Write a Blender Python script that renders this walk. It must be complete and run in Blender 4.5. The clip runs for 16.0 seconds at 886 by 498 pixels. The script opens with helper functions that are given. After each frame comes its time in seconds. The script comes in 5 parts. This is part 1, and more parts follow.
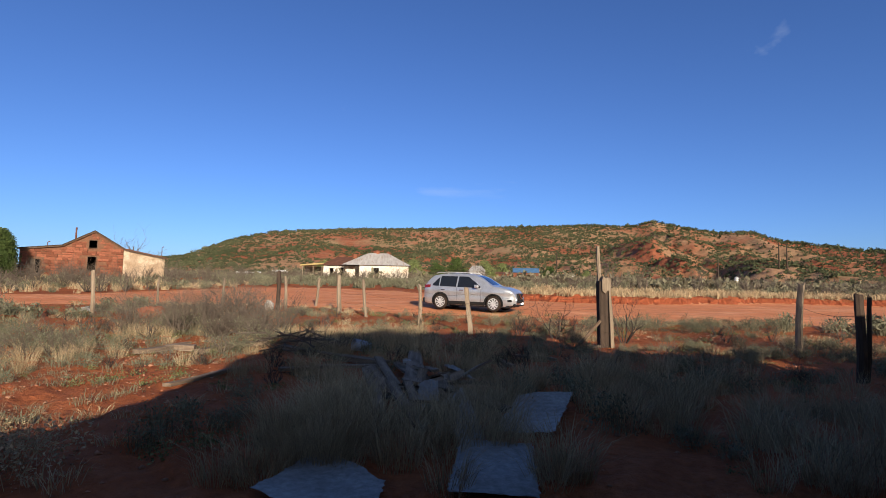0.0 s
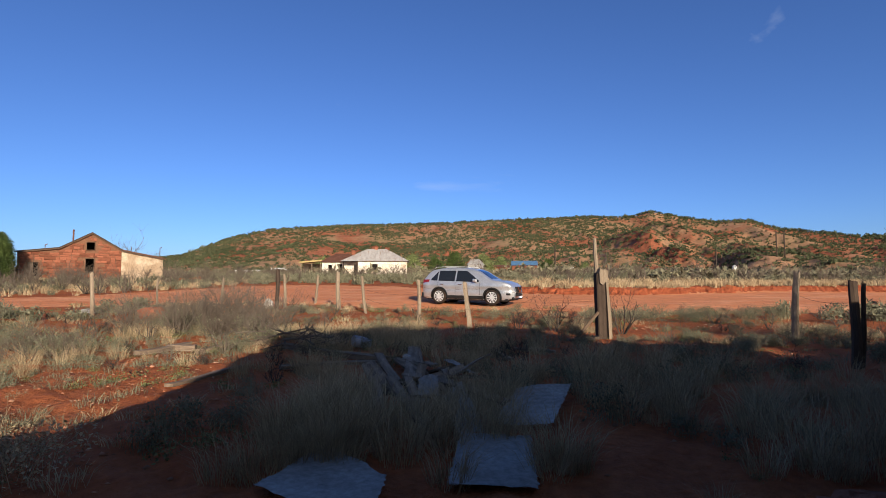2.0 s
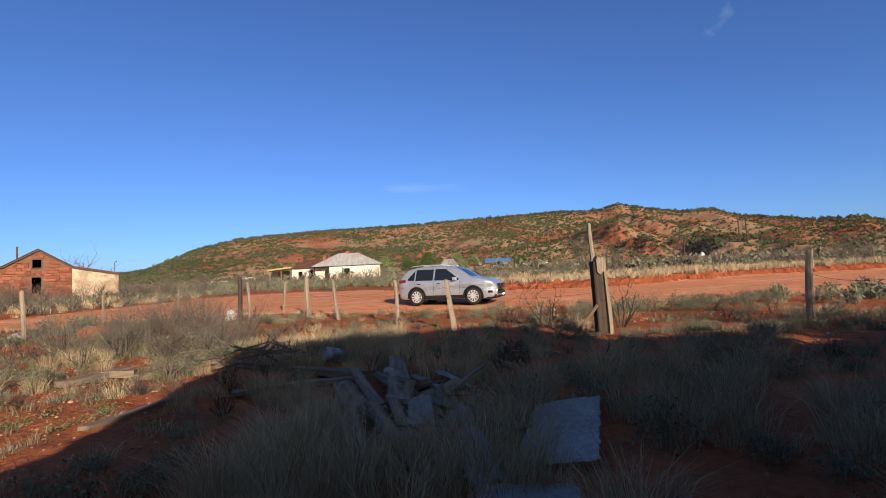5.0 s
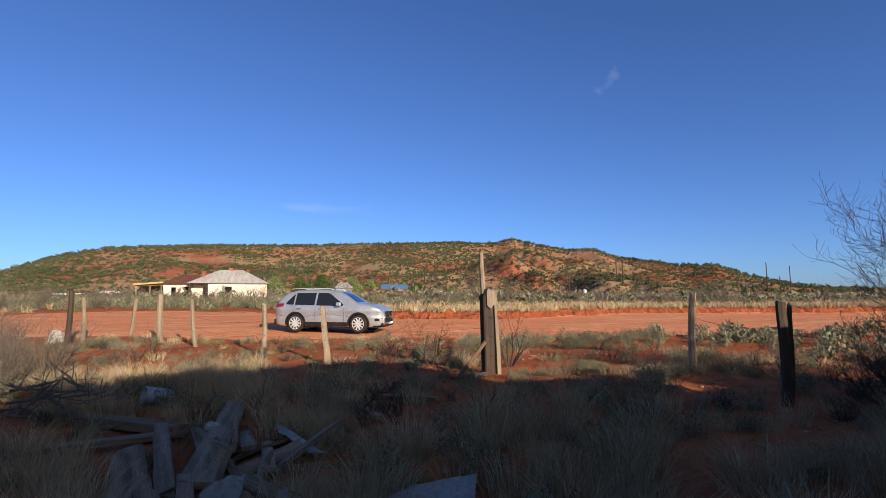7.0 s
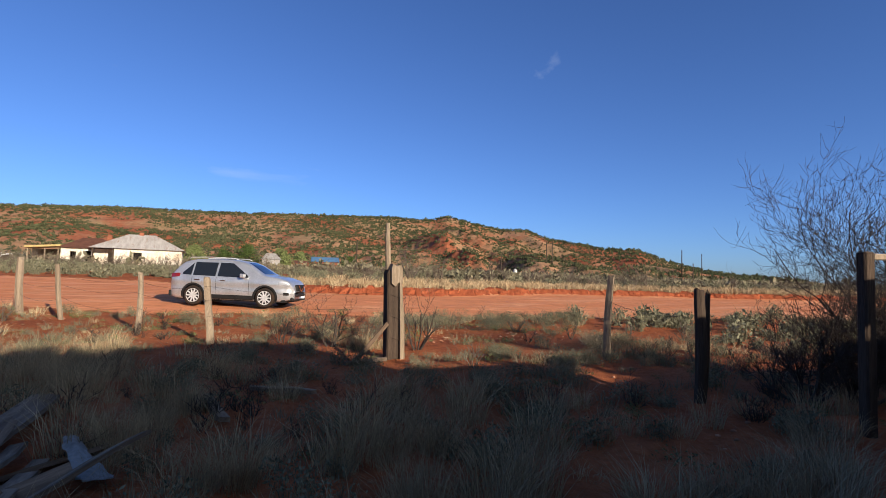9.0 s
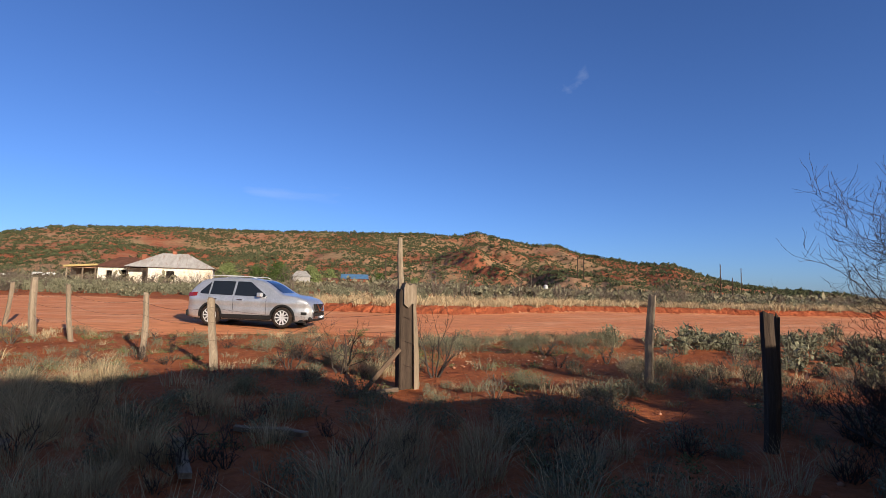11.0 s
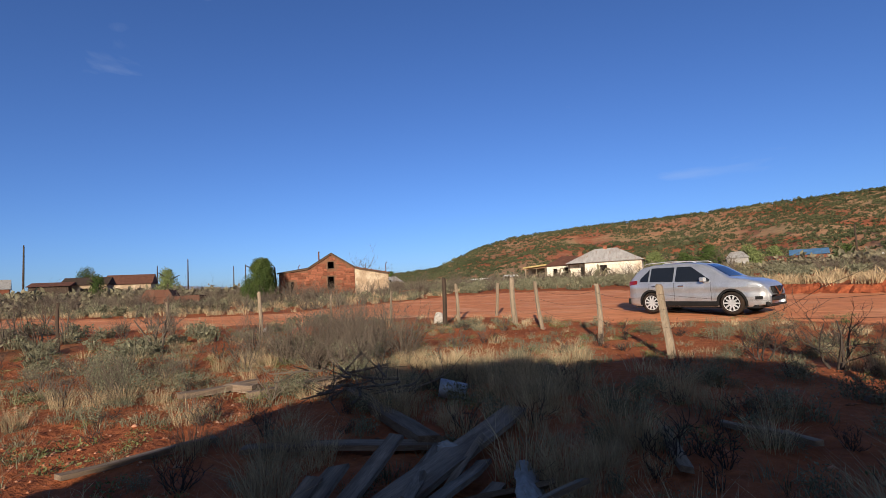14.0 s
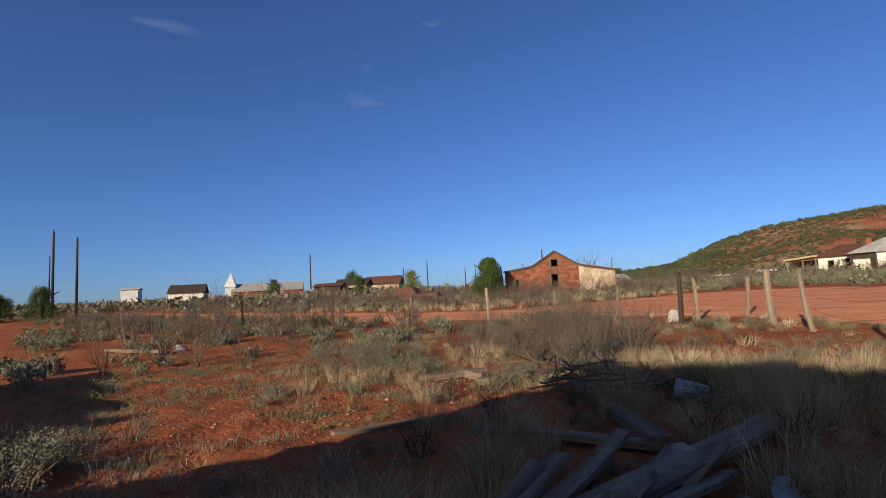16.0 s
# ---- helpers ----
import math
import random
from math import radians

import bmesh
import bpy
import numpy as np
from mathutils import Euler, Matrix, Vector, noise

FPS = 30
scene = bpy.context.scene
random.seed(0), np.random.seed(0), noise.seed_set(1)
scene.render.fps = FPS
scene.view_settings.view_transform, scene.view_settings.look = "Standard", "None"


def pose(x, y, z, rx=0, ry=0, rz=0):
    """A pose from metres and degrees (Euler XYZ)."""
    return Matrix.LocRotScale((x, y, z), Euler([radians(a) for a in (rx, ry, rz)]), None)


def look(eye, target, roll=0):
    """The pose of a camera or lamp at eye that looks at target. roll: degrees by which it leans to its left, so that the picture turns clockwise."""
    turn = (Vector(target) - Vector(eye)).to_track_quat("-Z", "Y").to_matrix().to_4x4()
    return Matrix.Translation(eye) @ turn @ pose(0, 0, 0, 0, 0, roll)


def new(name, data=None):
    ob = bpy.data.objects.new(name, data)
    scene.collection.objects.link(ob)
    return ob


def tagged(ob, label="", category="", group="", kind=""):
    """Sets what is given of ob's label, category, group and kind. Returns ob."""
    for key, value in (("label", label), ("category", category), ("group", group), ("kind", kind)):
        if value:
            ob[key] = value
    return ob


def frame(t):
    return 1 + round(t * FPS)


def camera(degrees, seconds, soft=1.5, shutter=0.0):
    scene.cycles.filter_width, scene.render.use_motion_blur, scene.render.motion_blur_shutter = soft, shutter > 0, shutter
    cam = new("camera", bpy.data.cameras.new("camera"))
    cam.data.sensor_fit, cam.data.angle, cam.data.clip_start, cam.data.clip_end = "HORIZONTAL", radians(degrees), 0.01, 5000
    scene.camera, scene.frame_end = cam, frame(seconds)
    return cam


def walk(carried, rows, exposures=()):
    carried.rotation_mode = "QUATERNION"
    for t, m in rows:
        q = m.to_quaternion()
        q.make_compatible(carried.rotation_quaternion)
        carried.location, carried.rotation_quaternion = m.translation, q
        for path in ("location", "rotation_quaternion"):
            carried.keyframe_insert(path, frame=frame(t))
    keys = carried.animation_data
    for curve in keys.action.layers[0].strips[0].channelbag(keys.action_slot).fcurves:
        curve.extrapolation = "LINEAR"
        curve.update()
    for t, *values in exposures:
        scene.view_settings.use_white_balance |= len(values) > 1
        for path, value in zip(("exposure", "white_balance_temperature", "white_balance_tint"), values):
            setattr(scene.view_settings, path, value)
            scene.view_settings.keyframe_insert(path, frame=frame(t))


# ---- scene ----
cam = camera(82.7, 16.0, soft=0.6)
PATH = [
    (0, (0.02, -0.02, 1.571), (0.019, 4.966, 1.907), 1.1),
    (0.5, (0.04, -0.08, 1.591), (0.106, 4.906, 1.904), 0.1),
    (1, (0.04, -0.09, 1.587), (0.173, 4.900, 1.899), 0.3),
    (1.5, (0.04, -0.09, 1.588), (0.159, 4.895, 1.903), 0.2),
    (2, (0.04, -0.07, 1.590), (0.056, 4.919, 1.870), -0.1),
    (2.5, (0.07, 0.01, 1.551), (-0.165, 4.997, 1.850), -1.2),
    (3, (0.09, 0.08, 1.550), (-0.652, 5.024, 1.722), -1.2),
    (3.5, (-0.04, 0.23, 1.532), (-0.352, 5.212, 1.813), -0.1),
    (3.7, (-0.11, 0.32, 1.537), (-0.433, 5.306, 1.717), -1.4),
    (5.8, (-0.12, 1.99, 1.495), (0.557, 6.929, 1.833), -1.4),
    (6, (-0.07, 2.09, 1.535), (0.686, 7.024, 1.825), -0.3),
    (6.5, (0.09, 2.34, 1.552), (1.315, 7.180, 1.832), 1.7),
    (7, (0.42, 2.67, 1.556), (1.703, 7.479, 2.068), -0.3),
    (7.5, (0.71, 3.01, 1.594), (2.348, 7.726, 1.906), 0.9),
    (8, (0.92, 3.19, 1.585), (2.544, 7.907, 1.988), 1.1),
    (8.5, (1.16, 3.46, 1.619), (3.081, 8.069, 1.921), 0.6),
    (8.7, (1.24, 3.52, 1.580), (3.132, 8.140, 1.864), 1.7),
    (10.8, (1.88, 4.38, 1.626), (3.741, 9.009, 1.956), -0.9),
    (11, (1.90, 4.43, 1.652), (3.509, 9.141, 2.086), 1.3),
    (11.5, (1.82, 4.53, 1.621), (2.698, 9.444, 1.936), -1.0),
    (12, (1.78, 4.70, 1.589), (1.760, 9.685, 1.915), -2.1),
    (12.5, (1.77, 4.76, 1.571), (1.004, 9.697, 1.853), -1.8),
    (13, (1.72, 4.75, 1.582), (0.393, 9.556, 1.913), -2.8),
    (13.5, (1.68, 4.74, 1.592), (0.181, 9.496, 1.924), -2.4),
    (14, (1.53, 4.76, 1.601), (-0.719, 9.207, 1.984), -2.9),
    (14.5, (1.51, 4.86, 1.533), (-1.539, 8.790, 2.042), -4.0),
    (15, (1.56, 4.86, 1.503), (-1.762, 8.559, 2.060), -2.3),
    (15.5, (1.58, 4.83, 1.499), (-2.019, 8.269, 2.001), -3.6),
    (16, (1.56, 4.82, 1.496), (-2.357, 7.890, 1.980), -3.0),
]
walk(cam, [(t, look(e, g, r)) for t, e, g, r in PATH],
     exposures=[(0.0, 0.46), (6.0, 0.50), (8.5, 0.55), (12.0, 0.44), (13.5, 0.36), (14.5, 0.24), (16.0, 0.16)])

# ---- light: low evening sun from behind, clear sky ----
SUN_DIR = Vector((0.30, -0.92, 0.315)).normalized()   # towards the sun
world = bpy.data.worlds.new("sky")
scene.world = world
world.use_nodes = True
wn = world.node_tree
sky = wn.nodes.new("ShaderNodeTexSky")
sky.sky_type = "NISHITA"
sky.sun_disc = False
sky.sun_elevation = math.asin(SUN_DIR.z)
sky.sun_rotation = math.atan2(SUN_DIR.x, SUN_DIR.y)
sky.altitude = 1800
sky.air_density, sky.dust_density, sky.ozone_density = 1.0, 2.6, 4.5
bg = wn.nodes["Background"]
bg.inputs["Strength"].default_value = 0.086
tint = wn.nodes.new("ShaderNodeMix")
tint.data_type, tint.blend_type = "RGBA", "MULTIPLY"
tint.inputs[0].default_value = 1.0
# the sky is whiter towards the sun and bluer away from it
sco = wn.nodes.new("ShaderNodeTexCoord")
sdot = wn.nodes.new("ShaderNodeVectorMath")
sdot.operation = "DOT_PRODUCT"
sdot.inputs[1].default_value = tuple(SUN_DIR)
srange = wn.nodes.new("ShaderNodeMapRange")
srange.interpolation_type = "SMOOTHSTEP"
srange.inputs[1].default_value, srange.inputs[2].default_value = 0.0, 0.85
shue = wn.nodes.new("ShaderNodeMix")
shue.data_type = "RGBA"
shue.inputs[6].default_value = (0.78, 0.92, 1.24, 1)
shue.inputs[7].default_value = (1.35, 1.12, 0.92, 1)
wn.links.new(sco.outputs["Generated"], sdot.inputs[0])
wn.links.new(sdot.outputs["Value"], srange.inputs[0])
wn.links.new(srange.outputs[0], shue.inputs[0])
wn.links.new(shue.outputs[2], tint.inputs[7])
wn.links.new(sky.outputs[0], tint.inputs[6])
# thin high wisps of cloud
wco = wn.nodes.new("ShaderNodeTexCoord")
wmap = wn.nodes.new("ShaderNodeMapping")
wmap.inputs["Scale"].default_value = (1.0, 1.0, 2.4)
wnoise = wn.nodes.new("ShaderNodeTexNoise")
wnoise.inputs["Scale"].default_value, wnoise.inputs["Detail"].default_value = 3.4, 7.0
wnoise.inputs["Distortion"].default_value = 0.5
wramp = wn.nodes.new("ShaderNodeMapRange")
wramp.inputs[1].default_value, wramp.inputs[2].default_value = 0.69, 0.92
wramp.inputs[4].default_value = 0.5
wmix = wn.nodes.new("ShaderNodeMix")
wmix.data_type = "RGBA"
wmix.inputs[7].default_value = (5.5, 6.2, 7.5, 1)
wn.links.new(wco.outputs["Generated"], wmap.inputs["Vector"])
wn.links.new(wmap.outputs[0], wnoise.inputs["Vector"])
wn.links.new(wnoise.outputs[0], wramp.inputs[0])
wn.links.new(wramp.outputs[0], wmix.inputs[0])
wn.links.new(tint.outputs[2], wmix.inputs[6])
wn.links.new(wmix.outputs[2], bg.inputs["Color"])
sun_data = bpy.data.lights.new("sun", "SUN")
sun_data.energy = 5.0
sun_data.angle = radians(0.53)
sun_data.color = (1.0, 0.87, 0.70)
sun_ob = new("sun", sun_data)
sun_ob.matrix_world = look(SUN_DIR * 50, (0, 0, 0))


# ---- materials ----
def material(name, color, rough=0.9, metal=0.0, color2=None, scale=4.0, scale2=40.0, bump=0.3, bump_size=0.02,
             stretch=(1, 1, 1), spec=0.08, per_object=0.0, per_island=0.0, color3=None, scale3=0.6, mix3=(0.5, 0.62), world_space=False):
    """A surface with two scales of colour variation, an optional third patchy colour, and a fine relief."""
    m = bpy.data.materials.new(name)
    m.use_nodes = True
    t = m.node_tree
    b = t.nodes["Principled BSDF"]
    co = t.nodes.new("ShaderNodeNewGeometry" if world_space else "ShaderNodeTexCoord")
    src = co.outputs["Position"] if world_space else co.outputs["Object"]
    mp = t.nodes.new("ShaderNodeMapping")
    mp.inputs["Scale"].default_value = stretch
    t.links.new(src, mp.inputs["Vector"])

    def noise_tex(s, detail=6.0):
        n = t.nodes.new("ShaderNodeTexNoise")
        n.inputs["Scale"].default_value = s
        n.inputs["Detail"].default_value = detail
        n.inputs["Roughness"].default_value = 0.62
        t.links.new(mp.outputs[0], n.inputs["Vector"])
        return n

    def blend(fac, a, bcol, kind="MIX"):
        x = t.nodes.new("ShaderNodeMix")
        x.data_type, x.blend_type = "RGBA", kind
        for sock, val in ((x.inputs[0], fac), (x.inputs[6], a), (x.inputs[7], bcol)):
            if isinstance(val, (tuple, float, int)):
                sock.default_value = (*val, 1) if isinstance(val, tuple) else val
            else:
                t.links.new(val, sock)
        return x.outputs[2]

    def ramp(value, lo, hi):
        r = t.nodes.new("ShaderNodeMapRange")
        r.inputs[1].default_value, r.inputs[2].default_value = lo, hi
        t.links.new(value, r.inputs[0])
        return r.outputs[0]

    n1, n2 = noise_tex(scale), noise_tex(scale2)
    c2 = color2 or tuple(c * 0.7 for c in color)
    col = blend(ramp(n1.outputs[0], 0.35, 0.65), color, c2)
    if color3:
        n3 = noise_tex(scale3, 8.0)
        col = blend(ramp(n3.outputs[0], *mix3), col, color3)
    g = t.nodes.new("ShaderNodeMapRange")
    g.inputs[1].default_value, g.inputs[2].default_value = 0.3, 0.7
    g.inputs[3].default_value, g.inputs[4].default_value = 0.72, 1.2
    t.links.new(n2.outputs[0], g.inputs[0])
    hsv = t.nodes.new("ShaderNodeHueSaturation")
    t.links.new(col, hsv.inputs["Color"])
    val = g.outputs[0]
    for amount, node, out in ((per_object, "ShaderNodeObjectInfo", "Random"), (per_island, "ShaderNodeNewGeometry", "Random Per Island")):
        if amount:
            o = t.nodes.new(node)
            r = t.nodes.new("ShaderNodeMapRange")
            r.inputs[3].default_value, r.inputs[4].default_value = 1 - amount, 1 + amount
            t.links.new(o.outputs[out], r.inputs[0])
            mu = t.nodes.new("ShaderNodeMath")
            mu.operation = "MULTIPLY"
            t.links.new(val, mu.inputs[0])
            t.links.new(r.outputs[0], mu.inputs[1])
            val = mu.outputs[0]
    t.links.new(val, hsv.inputs["Value"])
    t.links.new(hsv.outputs[0], b.inputs["Base Color"])
    b.inputs["Roughness"].default_value = rough
    b.inputs["Metallic"].default_value = metal
    b.inputs["Specular IOR Level"].default_value = spec
    if bump:
        bp = t.nodes.new("ShaderNodeBump")
        bp.inputs["Strength"].default_value = bump
        bp.inputs["Distance"].default_value = bump_size
        t.links.new(n2.outputs[0], bp.inputs["Height"])
        t.links.new(bp.outputs[0], b.inputs["Normal"])
    return m


def glass_material(name, tint, rough=0.03):
    m = bpy.data.materials.new(name)
    m.use_nodes = True
    b = m.node_tree.nodes["Principled BSDF"]
    b.inputs["Base Color"].default_value = (*tint, 1)
    b.inputs["Roughness"].default_value = rough
    b.inputs["Specular IOR Level"].default_value = 0.6
    b.inputs["Coat Weight"].default_value = 0.5
    return m


M_SOIL = material("red_soil", (0.41, 0.132, 0.054), color2=(0.29, 0.084, 0.034), scale=0.5, scale2=9, bump=1.0, bump_size=0.08,
                  color3=(0.27, 0.165, 0.085), scale3=0.13, mix3=(0.58, 0.76), world_space=True)
M_ROAD = material("dirt_road", (0.64, 0.25, 0.115), color2=(0.58, 0.21, 0.095), scale=0.35, scale2=6, bump=0.35, bump_size=0.03,
                  color3=(0.68, 0.31, 0.16), scale3=0.8, world_space=True, stretch=(0.25, 1, 1))
M_BANK = material("road_bank", (0.36, 0.10, 0.045), color2=(0.27, 0.07, 0.03), scale=1.2, scale2=8, bump=0.9, bump_size=0.08, world_space=True)
M_HILL = material("hillside", (0.40, 0.215, 0.125), color2=(0.30, 0.205, 0.11), scale=0.02, scale2=0.25, bump=0.8, bump_size=2.0,
                  color3=(0.31, 0.105, 0.055), scale3=0.012, mix3=(0.46, 0.58), world_space=True)
M_STONE = material("red_sandstone", (0.31, 0.115, 0.068), color2=(0.21, 0.078, 0.047), scale=1.5, scale2=16, bump=0.7, bump_size=0.03, per_object=0.32)
M_MORTAR = material("mud_mortar", (0.23, 0.115, 0.07), scale=2, scale2=20, bump=0.6)
M_PLASTER = material("weathered_plaster", (0.43, 0.325, 0.225), color2=(0.33, 0.235, 0.155), scale=0.9, scale2=14, bump=0.4, color3=(0.60, 0.50, 0.37), scale3=0.5)
M_WHITE = material("white_stucco", (0.80, 0.74, 0.64), color2=(0.70, 0.61, 0.49), scale=0.5, scale2=8, bump=0.3, color3=(0.55, 0.42, 0.30), scale3=0.35, mix3=(0.55, 0.7))
M_WOOD = material("grey_wood", (0.30, 0.235, 0.17), color2=(0.20, 0.15, 0.105), scale=3, scale2=30, bump=0.8, bump_size=0.012, stretch=(3, 3, 0.25), per_object=0.2)
M_PLANK = material("weathered_plank", (0.30, 0.225, 0.165), color2=(0.14, 0.098, 0.07), scale=3, scale2=30, bump=0.8, bump_size=0.01, stretch=(0.25, 3, 3), per_object=0.25)
M_POSTWOOD = material("brown_old_wood", (0.17, 0.115, 0.08), color2=(0.09, 0.06, 0.042), scale=3, scale2=30, bump=0.9, bump_size=0.014, stretch=(3, 3, 0.25))
M_DARKWOOD = material("dark_old_wood", (0.085, 0.06, 0.045), color2=(0.05, 0.036, 0.028), scale=3, scale2=30, bump=0.8, bump_size=0.012, stretch=(3, 3, 0.25))
M_TIN = material("weathered_tin", (0.36, 0.35, 0.335), color2=(0.26, 0.245, 0.23), rough=0.7, metal=0.0, scale=1.5, scale2=18, bump=0.2, color3=(0.30, 0.20, 0.14), scale3=0.9, mix3=(0.58, 0.72))
M_ROOFTIN = material("sheet_roof", (0.50, 0.47, 0.44), color2=(0.36, 0.33, 0.30), rough=0.6, scale=0.8, scale2=10, bump=0.2, stretch=(3, 0.5, 0.5), color3=(0.30, 0.20, 0.15), scale3=0.7, mix3=(0.56, 0.7))
M_RUST = material("rusted_tin", (0.16, 0.075, 0.05), color2=(0.11, 0.05, 0.035), rough=0.75, scale=1.5, scale2=18, bump=0.25)
# near-black colour in place of the shade inside rooms and windows
M_DARK = material("interior_shade", (0.02, 0.017, 0.015), rough=1.0, bump=0)
M_BLUE = material("blue_roof", (0.10, 0.21, 0.36), rough=0.5, scale=1, scale2=8, bump=0.1)
M_YELLOW = material("yellow_paint", (0.52, 0.39, 0.17), scale=1, scale2=8)
M_WHITEPAINT = material("white_paint", (0.66, 0.66, 0.64), rough=0.5, scale=1, scale2=8, bump=0.05)
M_WIRE = material("rusty_wire", (0.10, 0.07, 0.055), rough=0.7, metal=0.5, bump=0)
M_CONCRETE = material("pale_debris", (0.55, 0.50, 0.44), scale=2, scale2=20)


# ---- building blocks ----
def mesh_from(name, verts, faces, mat, smooth=False):
    me = bpy.data.meshes.new(name)
    me.from_pydata([tuple(v) for v in verts], [], [tuple(f) for f in faces])
    me.materials.append(mat)
    if smooth:
        me.shade_smooth()
    me.update()
    return me


def part(name, bm, mat, parent=None, label="", m=None, smooth=False):
    """Links a bmesh as one mesh object, under a thing or a part."""
    me = bpy.data.meshes.new(name)
    bm.to_mesh(me)
    bm.free()
    me.materials.append(mat)
    if smooth:
        me.shade_smooth()
    ob = new(name, me)
    if parent:
        ob.parent = parent
    if m is not None:
        ob.matrix_basis = m
    if label:
        tagged(ob, label)
    return ob


def thing(name, m, label, category, group=""):
    ob = new(name)
    ob.empty_display_size = 0.2
    ob.matrix_basis = m
    return tagged(ob, label, category, group)


def box(bm, x0, x1, y0, y1, z0, z1, bevel=0.0):
    r = bmesh.ops.create_cube(bm, size=1.0)
    for v in r["verts"]:
        v.co = Vector((x0 + (v.co.x + 0.5) * (x1 - x0), y0 + (v.co.y + 0.5) * (y1 - y0), z0 + (v.co.z + 0.5) * (z1 - z0)))
    if bevel:
        es = list({e for v in r["verts"] for e in v.link_edges})
        bmesh.ops.bevel(bm, geom=es, offset=bevel, segments=1, affect="EDGES")
    return bm


def prism(bm, outline, y0, y1):
    """An outline in x, z, given depth from y0 to y1."""
    a = [bm.verts.new((x, y0, z)) for x, z in outline]
    b = [bm.verts.new((x, y1, z)) for x, z in outline]
    n = len(a)
    bm.faces.new(a)
    bm.faces.new(b[::-1])
    for i in range(n):
        bm.faces.new((a[i], b[i], b[(i + 1) % n], a[(i + 1) % n]))
    bmesh.ops.recalc_face_normals(bm, faces=bm.faces[:])
    return bm


def tube(verts, faces, path, radii, sides=6):
    """Adds a tapering tube along path to lists of verts and faces."""
    base = len(verts)
    n = len(path)
    for i, p in enumerate(path):
        d = Vector(path[min(i + 1, n - 1)]) - Vector(path[max(i - 1, 0)])
        d = d.normalized() if d.length > 1e-6 else Vector((0, 0, 1))
        u = d.cross(Vector((0.31, 0.77, 0.55))).normalized()
        w = d.cross(u)
        for k in range(sides):
            a = 2 * math.pi * k / sides
            verts.append(Vector(p) + radii[i] * (math.cos(a) * u + math.sin(a) * w))
    for i in range(n - 1):
        for k in range(sides):
            k2 = (k + 1) % sides
            faces.append((base + i * sides + k, base + i * sides + k2, base + (i + 1) * sides + k2, base + (i + 1) * sides + k))
    faces.append(tuple(base + k for k in range(sides))[::-1])
    faces.append(tuple(base + (n - 1) * sides + k for k in range(sides)))


# ---- the lie of the land ----
NEAR = ((-90, 5.46), (-60, 10.92), (-35, 14.56), (-24.5, 15.93), (-21, 17.84), (-15.5, 20.48), (-12, 22.57), (-7, 24.12), (-1.6, 22.11), (4, 22.02), (7.7, 20.29), (12, 20.2), (16.6, 18.93), (23, 17.75), (35, 13.65), (60, 1.82), (90, -14.56))
FAR = ((-90, 9.1), (-60, 15.02), (-45, 19.11), (-36, 21.39), (-25, 23.21), (-19, 25.94), (-15.5, 40.04), (-10.8, 42.77), (-3.4, 40.95), (2, 34.12), (5.6, 31.39), (11, 30.03), (16, 32.3), (22.5, 34.12), (28, 33.67), (35, 30.03), (60, 18.2), (90, 3.64))


def near_edge(x):
    return float(np.interp(x, [p[0] for p in NEAR], [p[1] for p in NEAR])) + 0.35 * noise.noise((x * 0.35, 3, 0)) + 0.2 * noise.noise((x * 1.3, 7, 0))


def far_edge(x):
    return float(np.interp(x, [p[0] for p in FAR], [p[1] for p in FAR])) + 0.5 * noise.noise((x * 0.3, 13, 0)) + 0.3 * noise.noise((x * 1.1, 17, 0))


def land(x, y):
    """The broad height of the ground."""
    r = math.hypot(x - 0.8, y - 2.5)
    a = math.degrees(math.atan2(x - 0.8, y - 2.5))
    h = float(np.interp(r, (0, 14, 20, 24, 50, 78, 200, 400, 4000), (0, 0.02, 0.2, 0.42, 1.25, 1.75, 2.1, 3.4, 10.0)))
    s = float(np.interp(a, (-180, -120, -90, -38, 12, 40, 90, 180), (0.0, 0.5, 0.8, 1, 1, 0.6, 0.4, 0.0)))
    # the plain climbs gently in the west
    west = float(np.interp(a, (-125, -100, -60, -40), (0, 1, 1, 0))) * float(np.interp(r, (55, 200, 400, 4000), (0, 2.6, 5.0, 30.0)))
    return h * s + west


def ground_z(x, y):
    """The ground with its bumps, the cut of the road and the bank beyond it."""
    z = land(x, y)
    n, f = near_edge(x), far_edge(x)
    on = min(max((y - n + 0.6) / 1.2, 0), 1) * min(max((f - y) / 0.6, 0), 1)
    r = math.hypot(x, y)
    bumps = 0.05 * noise.noise((x * 0.5, y * 0.5, 0)) + 0.035 * noise.noise((x * 1.7, y * 1.7, 4)) + (0.02 * noise.noise((x * 5, y * 5, 9)) if r < 40 else 0)
    if r < 24:
        bumps += 0.07 * noise.noise((x * 2.9, y * 2.9, 14)) * (1 if x < -2 else 0.5)
    bank = 0.0
    if x > 2.5 and y > f - 0.2:
        up = min(max((x - 2.5) / 4, 0), 1)
        bank = up * (0.34 + 0.10 * noise.noise((x * 0.8, 5, 1))) * min((y - f + 0.2) / 0.5, 1) * max(0, 1 - max(y - f - 4, 0) / 40)
    return z + bumps * (1 - 0.75 * on) - 0.05 * on + bank


